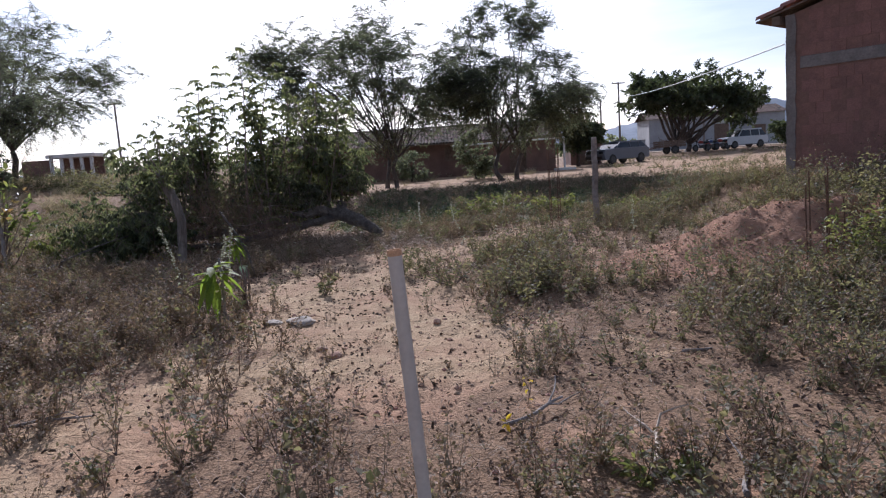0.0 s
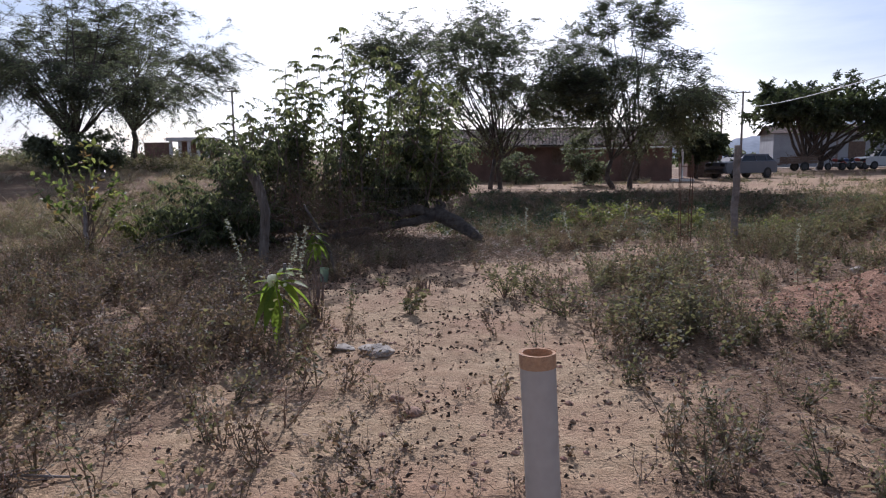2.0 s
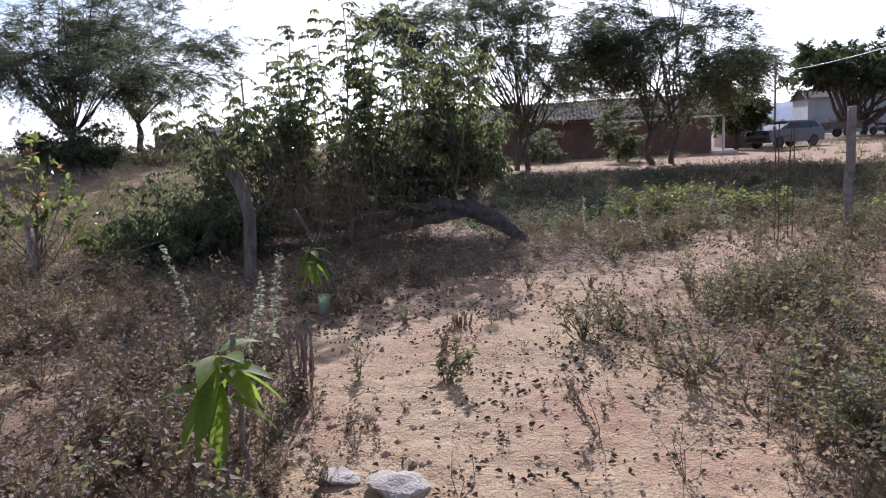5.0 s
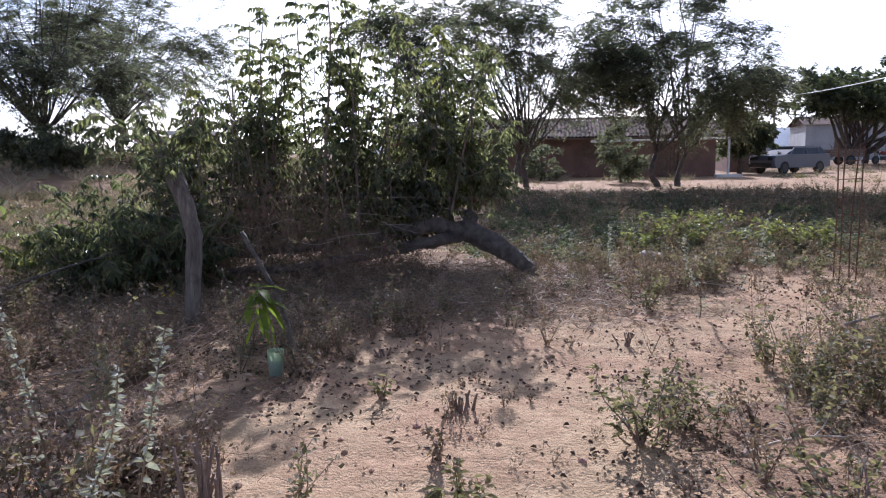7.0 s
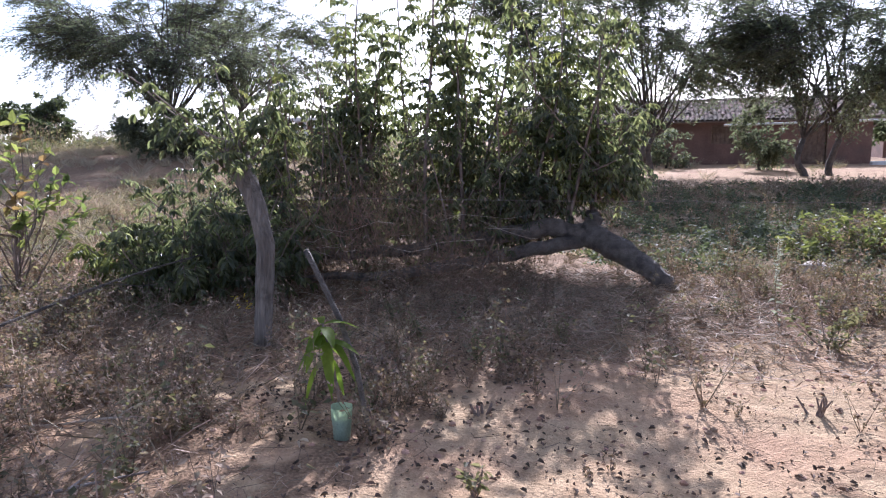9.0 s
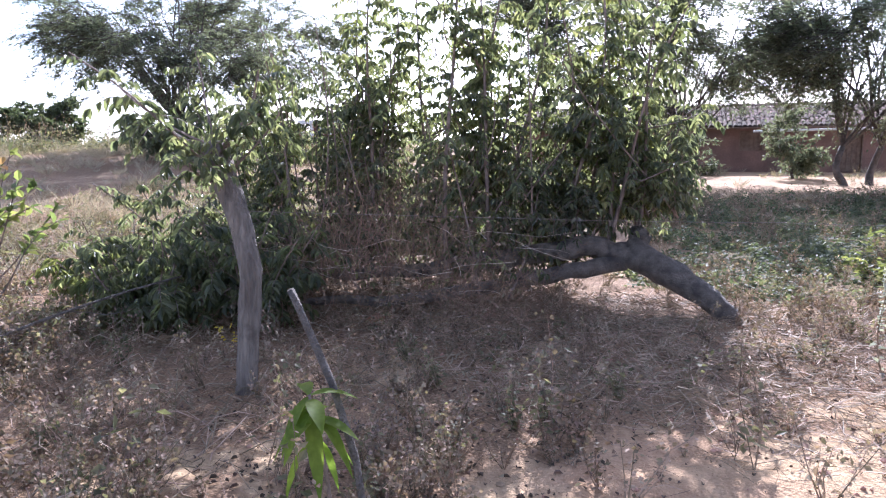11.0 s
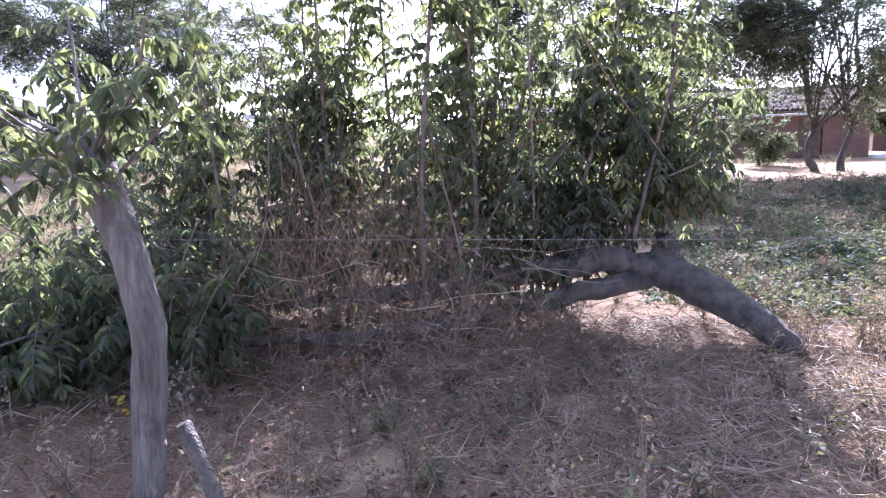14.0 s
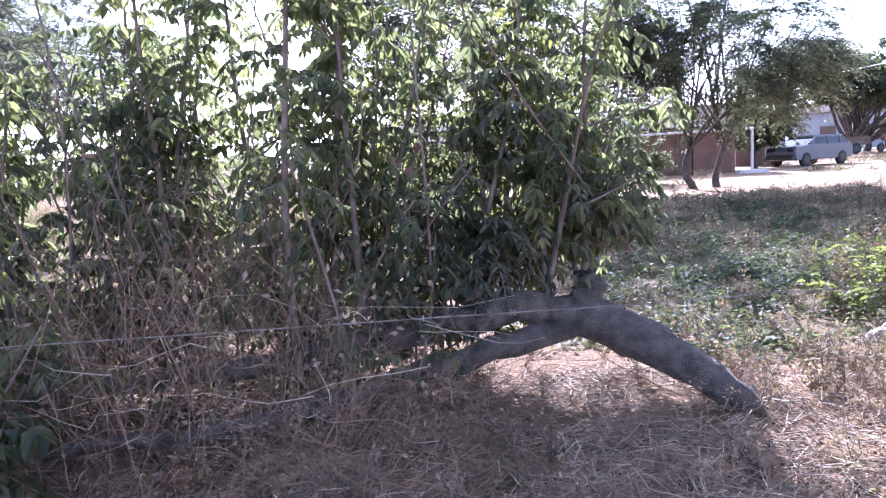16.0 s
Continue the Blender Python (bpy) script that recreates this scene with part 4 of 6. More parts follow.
def pollard():
    """Thick living fence post: a bare grey trunk with young shoots at its head."""
    rng = np.random.RandomState(5)
    at = np.array([-4.33, 11.34, 0.0])
    root = thing("pollard_tree", at, "bare leaning grey trunk with leafy shoots at its head", "tree")
    line = np.array([(0, 0, -0.15), (0.03, 0.0, 0.1), (0.05, 0.02, 0.45), (0.07, 0.04, 0.8), (-0.01, 0.07, 1.1), (-0.14, 0.1, 1.38), (-0.24, 0.13, 1.6)])
    q = np.concatenate([np.linspace(line[i], line[i + 1], 4, endpoint=False) for i in range(6)] + [line[-1:]])
    b = tube(Build(), q, np.interp(np.linspace(0, 1, len(q)), (0, 0.1, 0.6, 0.9, 1), (0.095, 0.07, 0.072, 0.088, 0.076)), 14, rough=0.07, seed=9)
    part("trunk", b, BARK_TRUNK, root, smooth=True)
    for i in range(11):
        wood, lv = Build(), Build()
        az = i * 2.4 + rng.uniform(-0.4, 0.4)
        base = np.array([-0.2 + 0.06 * np.cos(az), 0.12 + 0.06 * np.sin(az), rng.uniform(1.35, 1.6)])
        tip = base + np.array([np.cos(az) * rng.uniform(0.35, 1.0) - 0.1, np.sin(az) * rng.uniform(0.2, 0.6), rng.uniform(0.15, 0.8)])
        shoot(wood, lv, base, tip, rng, 7, 0.009, 0.3, 0.085, 0.27, 5)
        sh = part("shoot", wood, TWIG, root)
        part("leaves", lv, LEAF_BUSH, sh)


pollard()


# ---- weeds ----
def weed_proto(rng, h, stems, leaf, n_leaf, heads, spread=0.3):
    """Dry stalks (first) and blades (second) of one little plant."""
    st, lf = Build(), Build()
    for s in range(stems):
        az = rng.uniform(0, 2 * np.pi)
        tip = np.array([np.cos(az) * spread * h * rng.uniform(0.2, 1), np.sin(az) * spread * h * rng.uniform(0.2, 1), h * rng.uniform(0.6, 1)])
        line = bent((0, 0, -0.02), tip, 3, 0.09, rng)
        tube(st, line, np.linspace(0.0034, 0.0014, 3), 3, cap=False)
        t = rng.uniform(0.12, 1, n_leaf)
        p = np.stack([np.interp(t, np.linspace(0, 1, 3), line[:, i]) for i in range(3)], -1) + rng.normal(0, 0.055 * h, (n_leaf, 3)) * np.array([1, 1, 0.5])
        d = rng.normal(0, 1, (n_leaf, 3)) * np.array([1, 1, 0.45])
        chips(lf, p, d, rng.normal(0, 0.5, (n_leaf, 3)) + np.array([0, 0, 1]), leaf * rng.uniform(0.6, 1.2, n_leaf), leaf * 0.62)
        if heads:
            k = heads
            pp = line[-1] + rng.normal(0, 0.02, (k, 3))
            chips(st, pp, rng.normal(0, 1, (k, 3)), rng.normal(0, 1, (k, 3)), 0.024, 0.018)
    return st, lf


def scatter(n, x0, x1, y0, y1, keep, rng):
    x, y = rng.uniform(x0, x1, n), rng.uniform(y0, y1, n)
    ok = rng.uniform(0, 1, n) < keep(x, y)
    x, y = x[ok], y[ok]
    return np.stack([x, y, terrain(x, y)], -1)


def weeds(name, label, n, area, keep, protos, st_mat, lf_mat, seed, size=(0.6, 1.3)):
    rng = np.random.RandomState(seed)
    st, lf = Build(), Build()
    pos = scatter(n, *area, keep, rng)
    which = rng.randint(0, len(protos), len(pos))
    for k, (ps, pl) in enumerate(protos):
        p = pos[which == k]
        m = len(p)
        yaw, sc, ln = rng.uniform(0, 6.28, m), rng.uniform(*size, m), rng.normal(0, 0.22, (m, 2))
        if ps.n:
            stamp(st, ps, p, yaw, sc, ln)
        if pl.n:
            stamp(lf, pl, p, yaw, sc, ln)
    if not st.n:
        return tagged(part(name, lf, lf_mat), label, "weeds", kind="stuff")
    root = tagged(part(name, st, st_mat), label, "weeds", kind="stuff")
    if lf.n:
        tagged(part("blades", lf, lf_mat, root), kind="stuff")
    return root


def in_weeds(x, y):
    open_left = 1 - 0.7 * rise(y, 10.6, 11.8) * rise(-x, 0.6, 1.4) * (1 - rise(-x, 5.5, 6.5))
    open_left = open_left * (1 - 0.3 * rise(-x, 4.0, 5.2) * rise(y, 8.0, 10.0))
    return open_left * np.clip(1.05 - bare(x, y), 0.05, 1) * (1 - 0.9 * rise(heap_soil(x, y), 0.2, 0.5)) * (0.12 + 0.88 * rise(fbm(x * 0.75, y * 0.75, 51) + 0.3 * fbm(x * 2.5, y * 2.5, 53) + 0.06 * rise(-x, 2, 3), -0.04, 0.12))


wr = np.random.RandomState(12)
DRY_P = [weed_proto(wr, h, s, 0.03, 11, 4, 0.5) for h, s in ((0.22, 5), (0.3, 6), (0.38, 4), (0.16, 6), (0.27, 5))]
GREEN_P = [weed_proto(wr, h, s, 0.03, 18, 0, 0.55) for h, s in ((0.2, 5), (0.28, 6), (0.36, 5), (0.24, 6))]
DEAD_P = [weed_proto(wr, h, s, 0.034, 9, 0, 0.5) for h, s in ((0.1, 4), (0.15, 3), (0.2, 3))]
def cover_proto(rng, n, r, h, leaf):
    """A low creeping patch: many small leaves close over the ground."""
    b = Build()
    a, d = rng.uniform(0, 6.28, n), r * rng.uniform(0, 1, n) ** 0.6
    p = np.stack([np.cos(a) * d, np.sin(a) * d, h * rng.uniform(0.1, 1, n) * (1.1 - d / r)], -1)
    chips(b, p, rng.normal(0, 1, (n, 3)) * np.array([1, 1, 0.4]), rng.normal(0, 0.5, (n, 3)) + np.array([0, 0, 1]), leaf * rng.uniform(0.5, 1.2, n), leaf * 0.65)
    return Build(), b


COVER_P = [cover_proto(wr, n, r, h, 0.075) for n, r, h in ((90, 0.3, 0.2), (120, 0.38, 0.28), (70, 0.24, 0.14))]
TALL_P = [weed_proto(wr, h, 3, 0.055, 11, 5, 0.15) for h in (0.55, 0.7, 0.45)]


def grass_proto(rng, n, h, curl=0.75):
    """A tuft of narrow dry blades."""
    b = Build()
    az = rng.uniform(0, 2 * np.pi, n)
    d = np.stack([np.cos(az) * curl, np.sin(az) * curl, rng.uniform(0.5, 1.1, n)], -1)
    p = np.stack([np.cos(az), np.sin(az), az * 0], -1) * rng.uniform(0, 0.1, n)[:, None]
    chips(b, p, d, rng.normal(0, 1, (n, 3)), h * rng.uniform(0.5, 1.1, n), 0.012)
    return b, Build()


GRASS_P = [grass_proto(wr, n, h) for n, h in ((40, 0.36), (46, 0.5), (34, 0.62))]
weeds("dry_weeds", "brittle grey-brown dry weeds over sandy soil", 9500, (-9, 9, 0.3, 15), lambda x, y: in_weeds(x, y) * (0.55 + 0.45 * rise(-x, 1.5, 3)), DRY_P, WEED_DRY, WEED_DRY, 1, (0.5, 1.3))
weeds("green_weeds", "dull green low weeds among dry stalks", 6500, (-9, 9, 0.6, 16), lambda x, y: in_weeds(x, y) * (0.2 + 0.8 * rise(x, -0.5, 2.5)), GREEN_P, WEED_DRY, WEED_GREEN, 2)
weeds("dead_seedlings", "small withered brown seedlings dotted over bare sand", 1100, (-3.5, 3.5, 0.3, 14), lambda x, y: 0.05 + 0.9 * rise(fbm(x * 1.1, y * 1.1, 59), 0.0, 0.15), DEAD_P, TWIG, WEED_DRY, 4, (0.35, 1.0))
weeds("tall_weeds", "tall thin seed-headed weeds standing above the rest", 420, (-8, 8, 2.5, 14), lambda x, y: in_weeds(x, y), TALL_P, WEED_DRY, WEED_GREEN, 6, (0.6, 1.2))
MID_P = [weed_proto(wr, h, s, 0.055, 12, 3, 0.4) for h, s in ((0.4, 6), (0.55, 5), (0.32, 7))]
weeds("straggling_weeds", "straggling grey-green weeds with pale leaves over dry soil", 1500, (0.2, 7.5, 5.5, 15.5), lambda x, y: in_weeds(x, y) * rise(fbm(x * 0.9, y * 0.9, 67), -0.1, 0.1), MID_P, WEED_DRY, WEED_GREEN, 16, (0.6, 1.15))
weeds("shaded_weeds", "brown brittle weeds in the thicket's shade", 800, (-6.5, -2.2, 4.0, 11.5), lambda x, y: in_weeds(x, y) * rise(fbm(x * 0.8, y * 0.8, 69), -0.12, 0.1), MID_P, TWIG, WEED_DRY, 17, (0.5, 1.0))
weeds("ground_cover", "low green creeping plants in the hollow beyond the log", 2900, (-2.5, 12, 15.2, 29), lambda x, y: (1 - 0.9 * rise(y + 3 * fbm(x * 0.2, y * 0.2, 3), 25, 28)) * (0.35 + 0.65 * rise(fbm(x * 0.5, y * 0.5, 61), -0.1, 0.1)), COVER_P, WEED_DRY, COVER, 7, (0.5, 1.15))
weeds("hollow_weeds", "dry brown stalks mixed through the green hollow", 1900, (-3, 9, 14.5, 27), lambda x, y: 0.3 + 0.7 * rise(fbm(x * 0.5, y * 0.5, 63), -0.1, 0.15), DRY_P + TALL_P[2:], WEED_DRY, WEED_DRY, 13, (0.7, 1.4))
weeds("field_weeds", "dry grey-green scrub weeds over the far field", 3200, (2, 45, 12, 60), lambda x, y: (1 - 0.8 * rise(y, 27, 29) * (1 - rise(x, 9, 13))) * rise(fbm(x * 0.3, y * 0.3, 71), -0.15, 0.15), COVER_P[:1] + DRY_P[:4], WEED_DRY, WEED_GREEN, 8, (0.8, 1.6))
weeds("dry_grass", "pale dry grass tufts over the sloping field", 6500, (-48, -5.5, 11.5, 55), lambda x, y: rise(-x + 0.2 * (y - 14), 7.5, 12.0) * (0.3 + 0.7 * rise(fbm(x * 0.25, y * 0.25, 81), -0.12, 0.12)), GRASS_P, DRY_GRASS, DRY_GRASS, 9, (0.4, 1.2))
weeds("slope_weeds", "brown dry weeds and scrub on the grassy slope", 2600, (-17, -5.5, 10.5, 28), lambda x, y: rise(-x + 0.15 * (y - 10), 6.0, 7.5) * (0.15 + 0.85 * rise(fbm(x * 0.45, y * 0.45, 83), -0.08, 0.12)), DRY_P + COVER_P[:1], WEED_DRY, WEED_GREEN, 15, (0.7, 1.6))
weeds("grass_edge", "short dry grass along the pale yard", 600, (-8, 14, 26, 42), lambda x, y: rise(fbm(x * 0.4, y * 0.4, 91), 0.0, 0.2), GRASS_P, DRY_GRASS, DRY_GRASS, 10, (0.4, 0.9))
weeds("bank_scrub", "dark dry scrub along the top of the bank", 900, (-45, -14, 33, 44), lambda x, y: rise(fbm(x * 0.2, y * 0.2, 95), -0.1, 0.1), COVER_P + TALL_P, WEED_DRY, WEED_GREEN, 11, (1.8, 3.2))
weeds("mound_weeds", "straggling green weeds round the heap of soil", 420, (3.6, 7.2, 6.2, 12), lambda x, y: rise(x + y * 0.2, 6.0, 6.8), TALL_P + GREEN_P, WEED_DRY, WEED_GREEN, 14, (0.7, 1.3))


# ---- fallen straw and sticks ----
def litter(name, label, n, area, keep, mat, seed, length=(0.06, 0.3), r=0.0028):
    rng = np.random.RandomState(seed)
    b = Build()
    pos = scatter(n, *area, keep, rng)
    protos = []
    for k in range(8):
        pb = Build()
        tube(pb, bent((-0.5, 0, 0.0), (0.5, 0, rng.uniform(0, 0.3)), 4, 0.15, rng), 0.0075, 3, cap=False)
        protos.append(pb)
    which = rng.randint(0, 8, len(pos))
    for k in range(8):
        p = pos[which == k] + np.array([0, 0, 0.006])
        m = len(p)
        stamp(b, protos[k], p, rng.uniform(0, 6.28, m), rng.uniform(*length, m))
    return tagged(part(name, b, mat), label, "litter", kind="stuff")


litter("straw_litter", "broken pale straw and stalks lying on soil", 32000, (-8, 7, 0.3, 15.5), lambda x, y: np.clip(1.05 - bare(x, y), 0.06, 1) * (0.3 + 0.7 * rise(fbm(x * 0.7, y * 0.7, 55), -0.15, 0.15)), STRAW, 3, (0.05, 0.22))
litter("straw_mat", "thick mat of pale cut straw round the log", 17000, (-5.6, 1.2, 11.0, 14.9), lambda x, y: (0.12 * rise(-x, 1.5, 2.5) + np.exp(-((x + 1.6) / 1.7) ** 2)) * rise(y, 11.0, 12.4), STRAW, 5, (0.08, 0.4))
litter("field_straw", "pale trampled straw over the open ground", 15000, (-13, -3.5, 8.5, 18), lambda x, y: 0.3 + 0.7 * rise(fbm(x * 0.5, y * 0.5, 56), -0.15, 0.15), STRAW, 7, (0.1, 0.5))
litter("twig_litter", "dark broken twigs scattered on the ground", 18000, (-8, 7, 0.3, 14.5), lambda x, y: np.clip(1.1 - bare(x, y), 0.2, 1), LITTER_LEAF, 8, (0.04, 0.2))


def leaf_litter():
    """Curled dead leaves lying loose on the sand."""
    rng = np.random.RandomState(31)
    b = Build()
    p = scatter(26000, -5, 5, 0.3, 14.0, lambda x, y: 0.25 + 0.75 * rise(fbm(x * 1.3, y * 1.3, 57), -0.03, 0.17), rng)
    n = len(p)
    leaves(b, p + np.array([0, 0, 0.008]), rng.normal(0, 1, (n, 3)) * np.array([1, 1, 0.25]), rng.normal(0, 0.35, (n, 3)) + np.array([0, 0, 1]), 0.012 + 0.04 * rng.uniform(0, 1, n) ** 2, rng.uniform(0.01, 0.026, n), 0.5, 0.4)
    return tagged(part("leaf_litter", b, LITTER_LEAF), "curled brown dead leaves lying on sand", "litter", kind="stuff")


leaf_litter()


def husks():
    """Pale curled husks and dead leaves caught among the weeds."""
    rng = np.random.RandomState(36)
    b = Build()
    p = scatter(9000, -7.5, 6.5, 0.6, 14.0, lambda x, y: np.clip(1.05 - bare(x, y), 0.1, 1) * (0.15 + 0.85 * rise(fbm(x * 0.9, y * 0.9, 73), -0.05, 0.15)), rng)
    n = len(p)
    p[:, 2] += rng.uniform(0.01, 0.06, n)
    leaves(b, p, rng.normal(0, 1, (n, 3)) * np.array([1, 1, 0.35]), rng.normal(0, 0.5, (n, 3)) + np.array([0, 0, 1]), rng.uniform(0.02, 0.065, n), rng.uniform(0.008, 0.02, n), 0.5, 0.5)
    return tagged(part("dry_husks", b, DRY_GRASS), "pale curled husks and dry leaves among weeds", "litter", kind="stuff")


husks()


def clods():
    """Small lumps of soil and stones on the sand and the heap."""
    rng = np.random.RandomState(32)
    b = Build()
    protos = []
    for k in range(5):
        pb = Build()
        v = [(0, 0, 0.8)] + [(np.cos(a) * rng.uniform(0.7, 1.2), np.sin(a) * rng.uniform(0.7, 1.2), rng.uniform(0.1, 0.5)) for a in np.linspace(0, 6.28, 7)[:6]] + [(np.cos(a), np.sin(a), -0.4) for a in np.linspace(0, 6.28, 7)[:6]]
        pb.add(v, [(0, 1 + i, 1 + (i + 1) % 6) for i in range(6)])
        pb.f.append(np.array([(1 + i, 7 + i, 7 + (i + 1) % 6, 1 + (i + 1) % 6) for i in range(6)]))
        protos.append(pb)
    pos = np.concatenate([scatter(9000, -4, 4, 0.3, 13.5, lambda x, y: 0.15 + 0.85 * rise(fbm(x * 1.1, y * 1.1, 58), -0.05, 0.2), rng), scatter(3500, 2, 7, 7, 11, lambda x, y: heap_soil(x, y), rng)])
    which = rng.randint(0, 5, len(pos))
    for k in range(5):
        p = pos[which == k]
        stamp(b, protos[k], p, rng.uniform(0, 6.28, len(p)), 0.006 + 0.02 * rng.uniform(0, 1, len(p)) ** 3)
    return tagged(part("soil_clods", b, CLOD), "small reddish clods of earth and grit", "soil", kind="stuff")


clods()


def far_scrub():
    rng = np.random.RandomState(33)
    b = Build()
    protos = []
    for k in range(4):
        pb = Build()
        n = 120
        p = unit(rng.normal(0, 1, (n, 3))) * rng.uniform(0.5, 1, (n, 1)) ** 0.5 * np.array([1, 1, 0.75]) + np.array([0, 0, 0.7])
        p += 0.25 * np.sin(p * 5 + k)
        chips(pb, p, rng.normal(0, 1, (n, 3)), rng.normal(0, 1, (n, 3)), 0.4, 0.3)
        protos.append(pb)
    az = np.radians(rng.uniform(-50, 75, 520))
    d = rng.uniform(125, 380, 520)
    pos = np.stack([-np.sin(az) * d, np.cos(az) * d, az * 0], -1)
    pos[:, 2] = terrain(pos[:, 0], pos[:, 1]) - 0.3
    which = rng.randint(0, 4, len(pos))
    for k in range(4):
        p = pos[which == k]
        stamp(b, protos[k], p, rng.uniform(0, 6.28, len(p)), rng.uniform(1.2, 3.2, len(p)))
    return tagged(part("far_scrub", b, LEAF_FEATHER), "distant grey-green scrub woodland on the plain", "scrub", kind="stuff")


far_scrub()


# ---- pipe, posts, wires ----
def pvc_pipe():
    root = thing("plastic_pipe", (-0.12, 2.45, 0.0), "upright grey plastic pipe with sunlit orange rim", "pipe")
    z = np.linspace(-0.25, 1.19, 10)
    line = np.stack([-0.055 * z / 1.19, 0 * z, z], -1)
    b = tube(Build(), line, 0.026, 24, cap=False)
    tube(b, line[::-1], 0.0225, 24, cap=False)
    a = np.linspace(0, 2 * np.pi, 24, endpoint=False)
    rim = [(line[-1, 0] + np.cos(q) * r, np.sin(q) * r, 1.19) for r in (0.026, 0.0225) for q in a]
    b.add(rim, [(i, (i + 1) % 24, 24 + (i + 1) % 24, 24 + i) for i in range(24)])
    part("tube", b, PVC, root, smooth=True)
    # narrow orange band paints the sunlit translucent rim
    top = np.array([(-0.055 * 1.172 / 1.19, 0, 1.172), (-0.055, 0, 1.1925)])
    band = tube(Build(), top, 0.0268, 24, cap=False)
    tube(band, top[::-1], 0.0218, 24, cap=False)
    band.add([(-0.055 + np.cos(q) * r, np.sin(q) * r, 1.1925) for r in (0.0268, 0.0218) for q in a], [(i, (i + 1) % 24, 24 + (i + 1) % 24, 24 + i) for i in range(24)])
    part("rim", band, PVC_RIM_LIT, root, "pipe rim coloured orange as if sun shines through", smooth=True)
    soil_b = Build()
    r = np.random.RandomState(3)
    for k in range(14):
        q = r.uniform(0, 6.28)
        v = unit(r.normal(0, 1, (7, 3))) * r.uniform(0.012, 0.03) + np.array([np.cos(q) * 0.045, np.sin(q) * 0.045, float(terrain(-0.12, 2.45)) + 0.004])
        soil_b.add(v, [(0, 1, 2), (0, 2, 3), (0, 3, 4), (1, 4, 5), (2, 5, 6), (3, 6, 1)])
    tagged(part("packed_soil", soil_b, CLOD, root), kind="stuff")


pvc_pipe()


def wooden_post(x, y, h, r, label, seed, lean=(0, 0), name="fence_post", mat=None):
    rng = np.random.RandomState(seed)
    z0 = float(terrain(x, y))
    root = thing(name, (x, y, z0), label, "post")
    z = np.linspace(-0.25, h, 12)
    line = np.stack([lean[0] * z + rng.normal(0, 0.008, 12), lean[1] * z + rng.normal(0, 0.008, 12), z], -1)
    part("pole", tube(Build(), line, r * np.linspace(1.05, 0.9, 12), 10, rough=0.09, seed=seed), mat or POST_WOOD, root, smooth=False)
    return root


wooden_post(3.14, 13.9, 1.75, 0.062, "weathered grey wooden fence post with wire", 4)
wooden_post(-2.17, 6.7, 0.72, 0.014, "thin grey stake supporting the mango sapling", 12, (-0.03, 0))
wooden_post(-7.35, 11.55, 0.85, 0.03, "thin wooden stake beside the cashew bush", 6)


def rebar_cage():
    root = thing("rebar_column", (2.3, 13.83, float(terrain(2.3, 13.83))), "rusty steel rebar column cage standing upright", "rebar")
    rng = np.random.RandomState(5)
    for sx, sy in ((-1, -1), (1, -1), (1, 1), (-1, 1)):
        h = 1.62 + rng.uniform(-0.08, 0.06)
        line = bent((sx * 0.09, sy * 0.07, -0.2), (sx * 0.09 + rng.normal(0, 0.02), sy * 0.07, h), 6, 0.008, rng)
        part("bar", tube(Build(), line, 0.0075, 6), RUST, root)
    for k in range(7):
        z = 0.2 + 0.2 * k
        c = [(-0.097, -0.077, z), (0.097, -0.077, z + 0.01), (0.097, 0.077, z), (-0.097, 0.077, z - 0.01), (-0.097, -0.077, z)]
        part("stirrup", tube(Build(), c, 0.004, 5), RUST, root)


rebar_cage()


def rebar_starters():
    rng = np.random.RandomState(15)
    x0, y0 = 4.28, 7.75
    root = thing("rebar_starters", (x0, y0, float(terrain(x0, y0))), "cluster of rusty rebar rods sticking out of the soil", "rebar")
    for dx, dy, h in ((-0.16, 0.0, 0.85), (-0.05, 0.1, 1.0), (0.06, -0.05, 1.05), (0.12, 0.08, 0.95), (0.2, -0.02, 0.7)):
        part("bar", tube(Build(), bent((dx, dy, -0.2), (dx + rng.normal(0, 0.03), dy, h), 6, 0.015, rng), 0.008, 6), RUST, root)


rebar_starters()


def barbed_wire(p0, p1, sag, seed, label):
    rng = np.random.RandomState(seed)
    p0, p1 = np.array(p0), np.array(p1)
    root = thing("barbed_wire", tuple(p0), label, "wire", "fence wires")
    n = 60
    t = np.linspace(0, 1, n)[:, None]
    length = np.linalg.norm(p1 - p0)
    line = (p1 - p0) * t - np.array([0, 0, sag]) * 4 * t * (1 - t) + np.cumsum(rng.normal(0, 0.0015, (n, 3)), axis=0) * np.sin(np.pi * t)
    a = np.linspace(0, length * 60, n)
    off = np.stack([0 * a, np.cos(a), np.sin(a)], -1) * 0.0012
    b = tube(Build(), line + off, 0.0011, 4)
    tube(b, line - off, 0.0011, 4)
    part("strand", b, WIRE, root)
    barbs = Build()
    for k in range(int(length / 0.26)):
        s = (k + 0.5) * 0.26 / length
        c = np.array([np.interp(s, t[:, 0], line[:, i]) for i in range(3)])
        for w in range(2):
            d = unit(rng.normal(0, 1, 3)) * 0.014
            tube(barbs, [c - d, c + d], 0.0013, 3, cap=False)
    tagged(part("barbs", barbs, WIRE, root), kind="stuff")


FENCE_L, FENCE_R = (-4.4, 11.45), (3.14, 13.84)
for i, (za, zb) in enumerate(((1.17, 1.02),)):
    barbed_wire((*FENCE_L, za), (*FENCE_R, zb), 0.03 + 0.02 * i, 50 + i, "thin rusty barbed wire strung between fence posts")
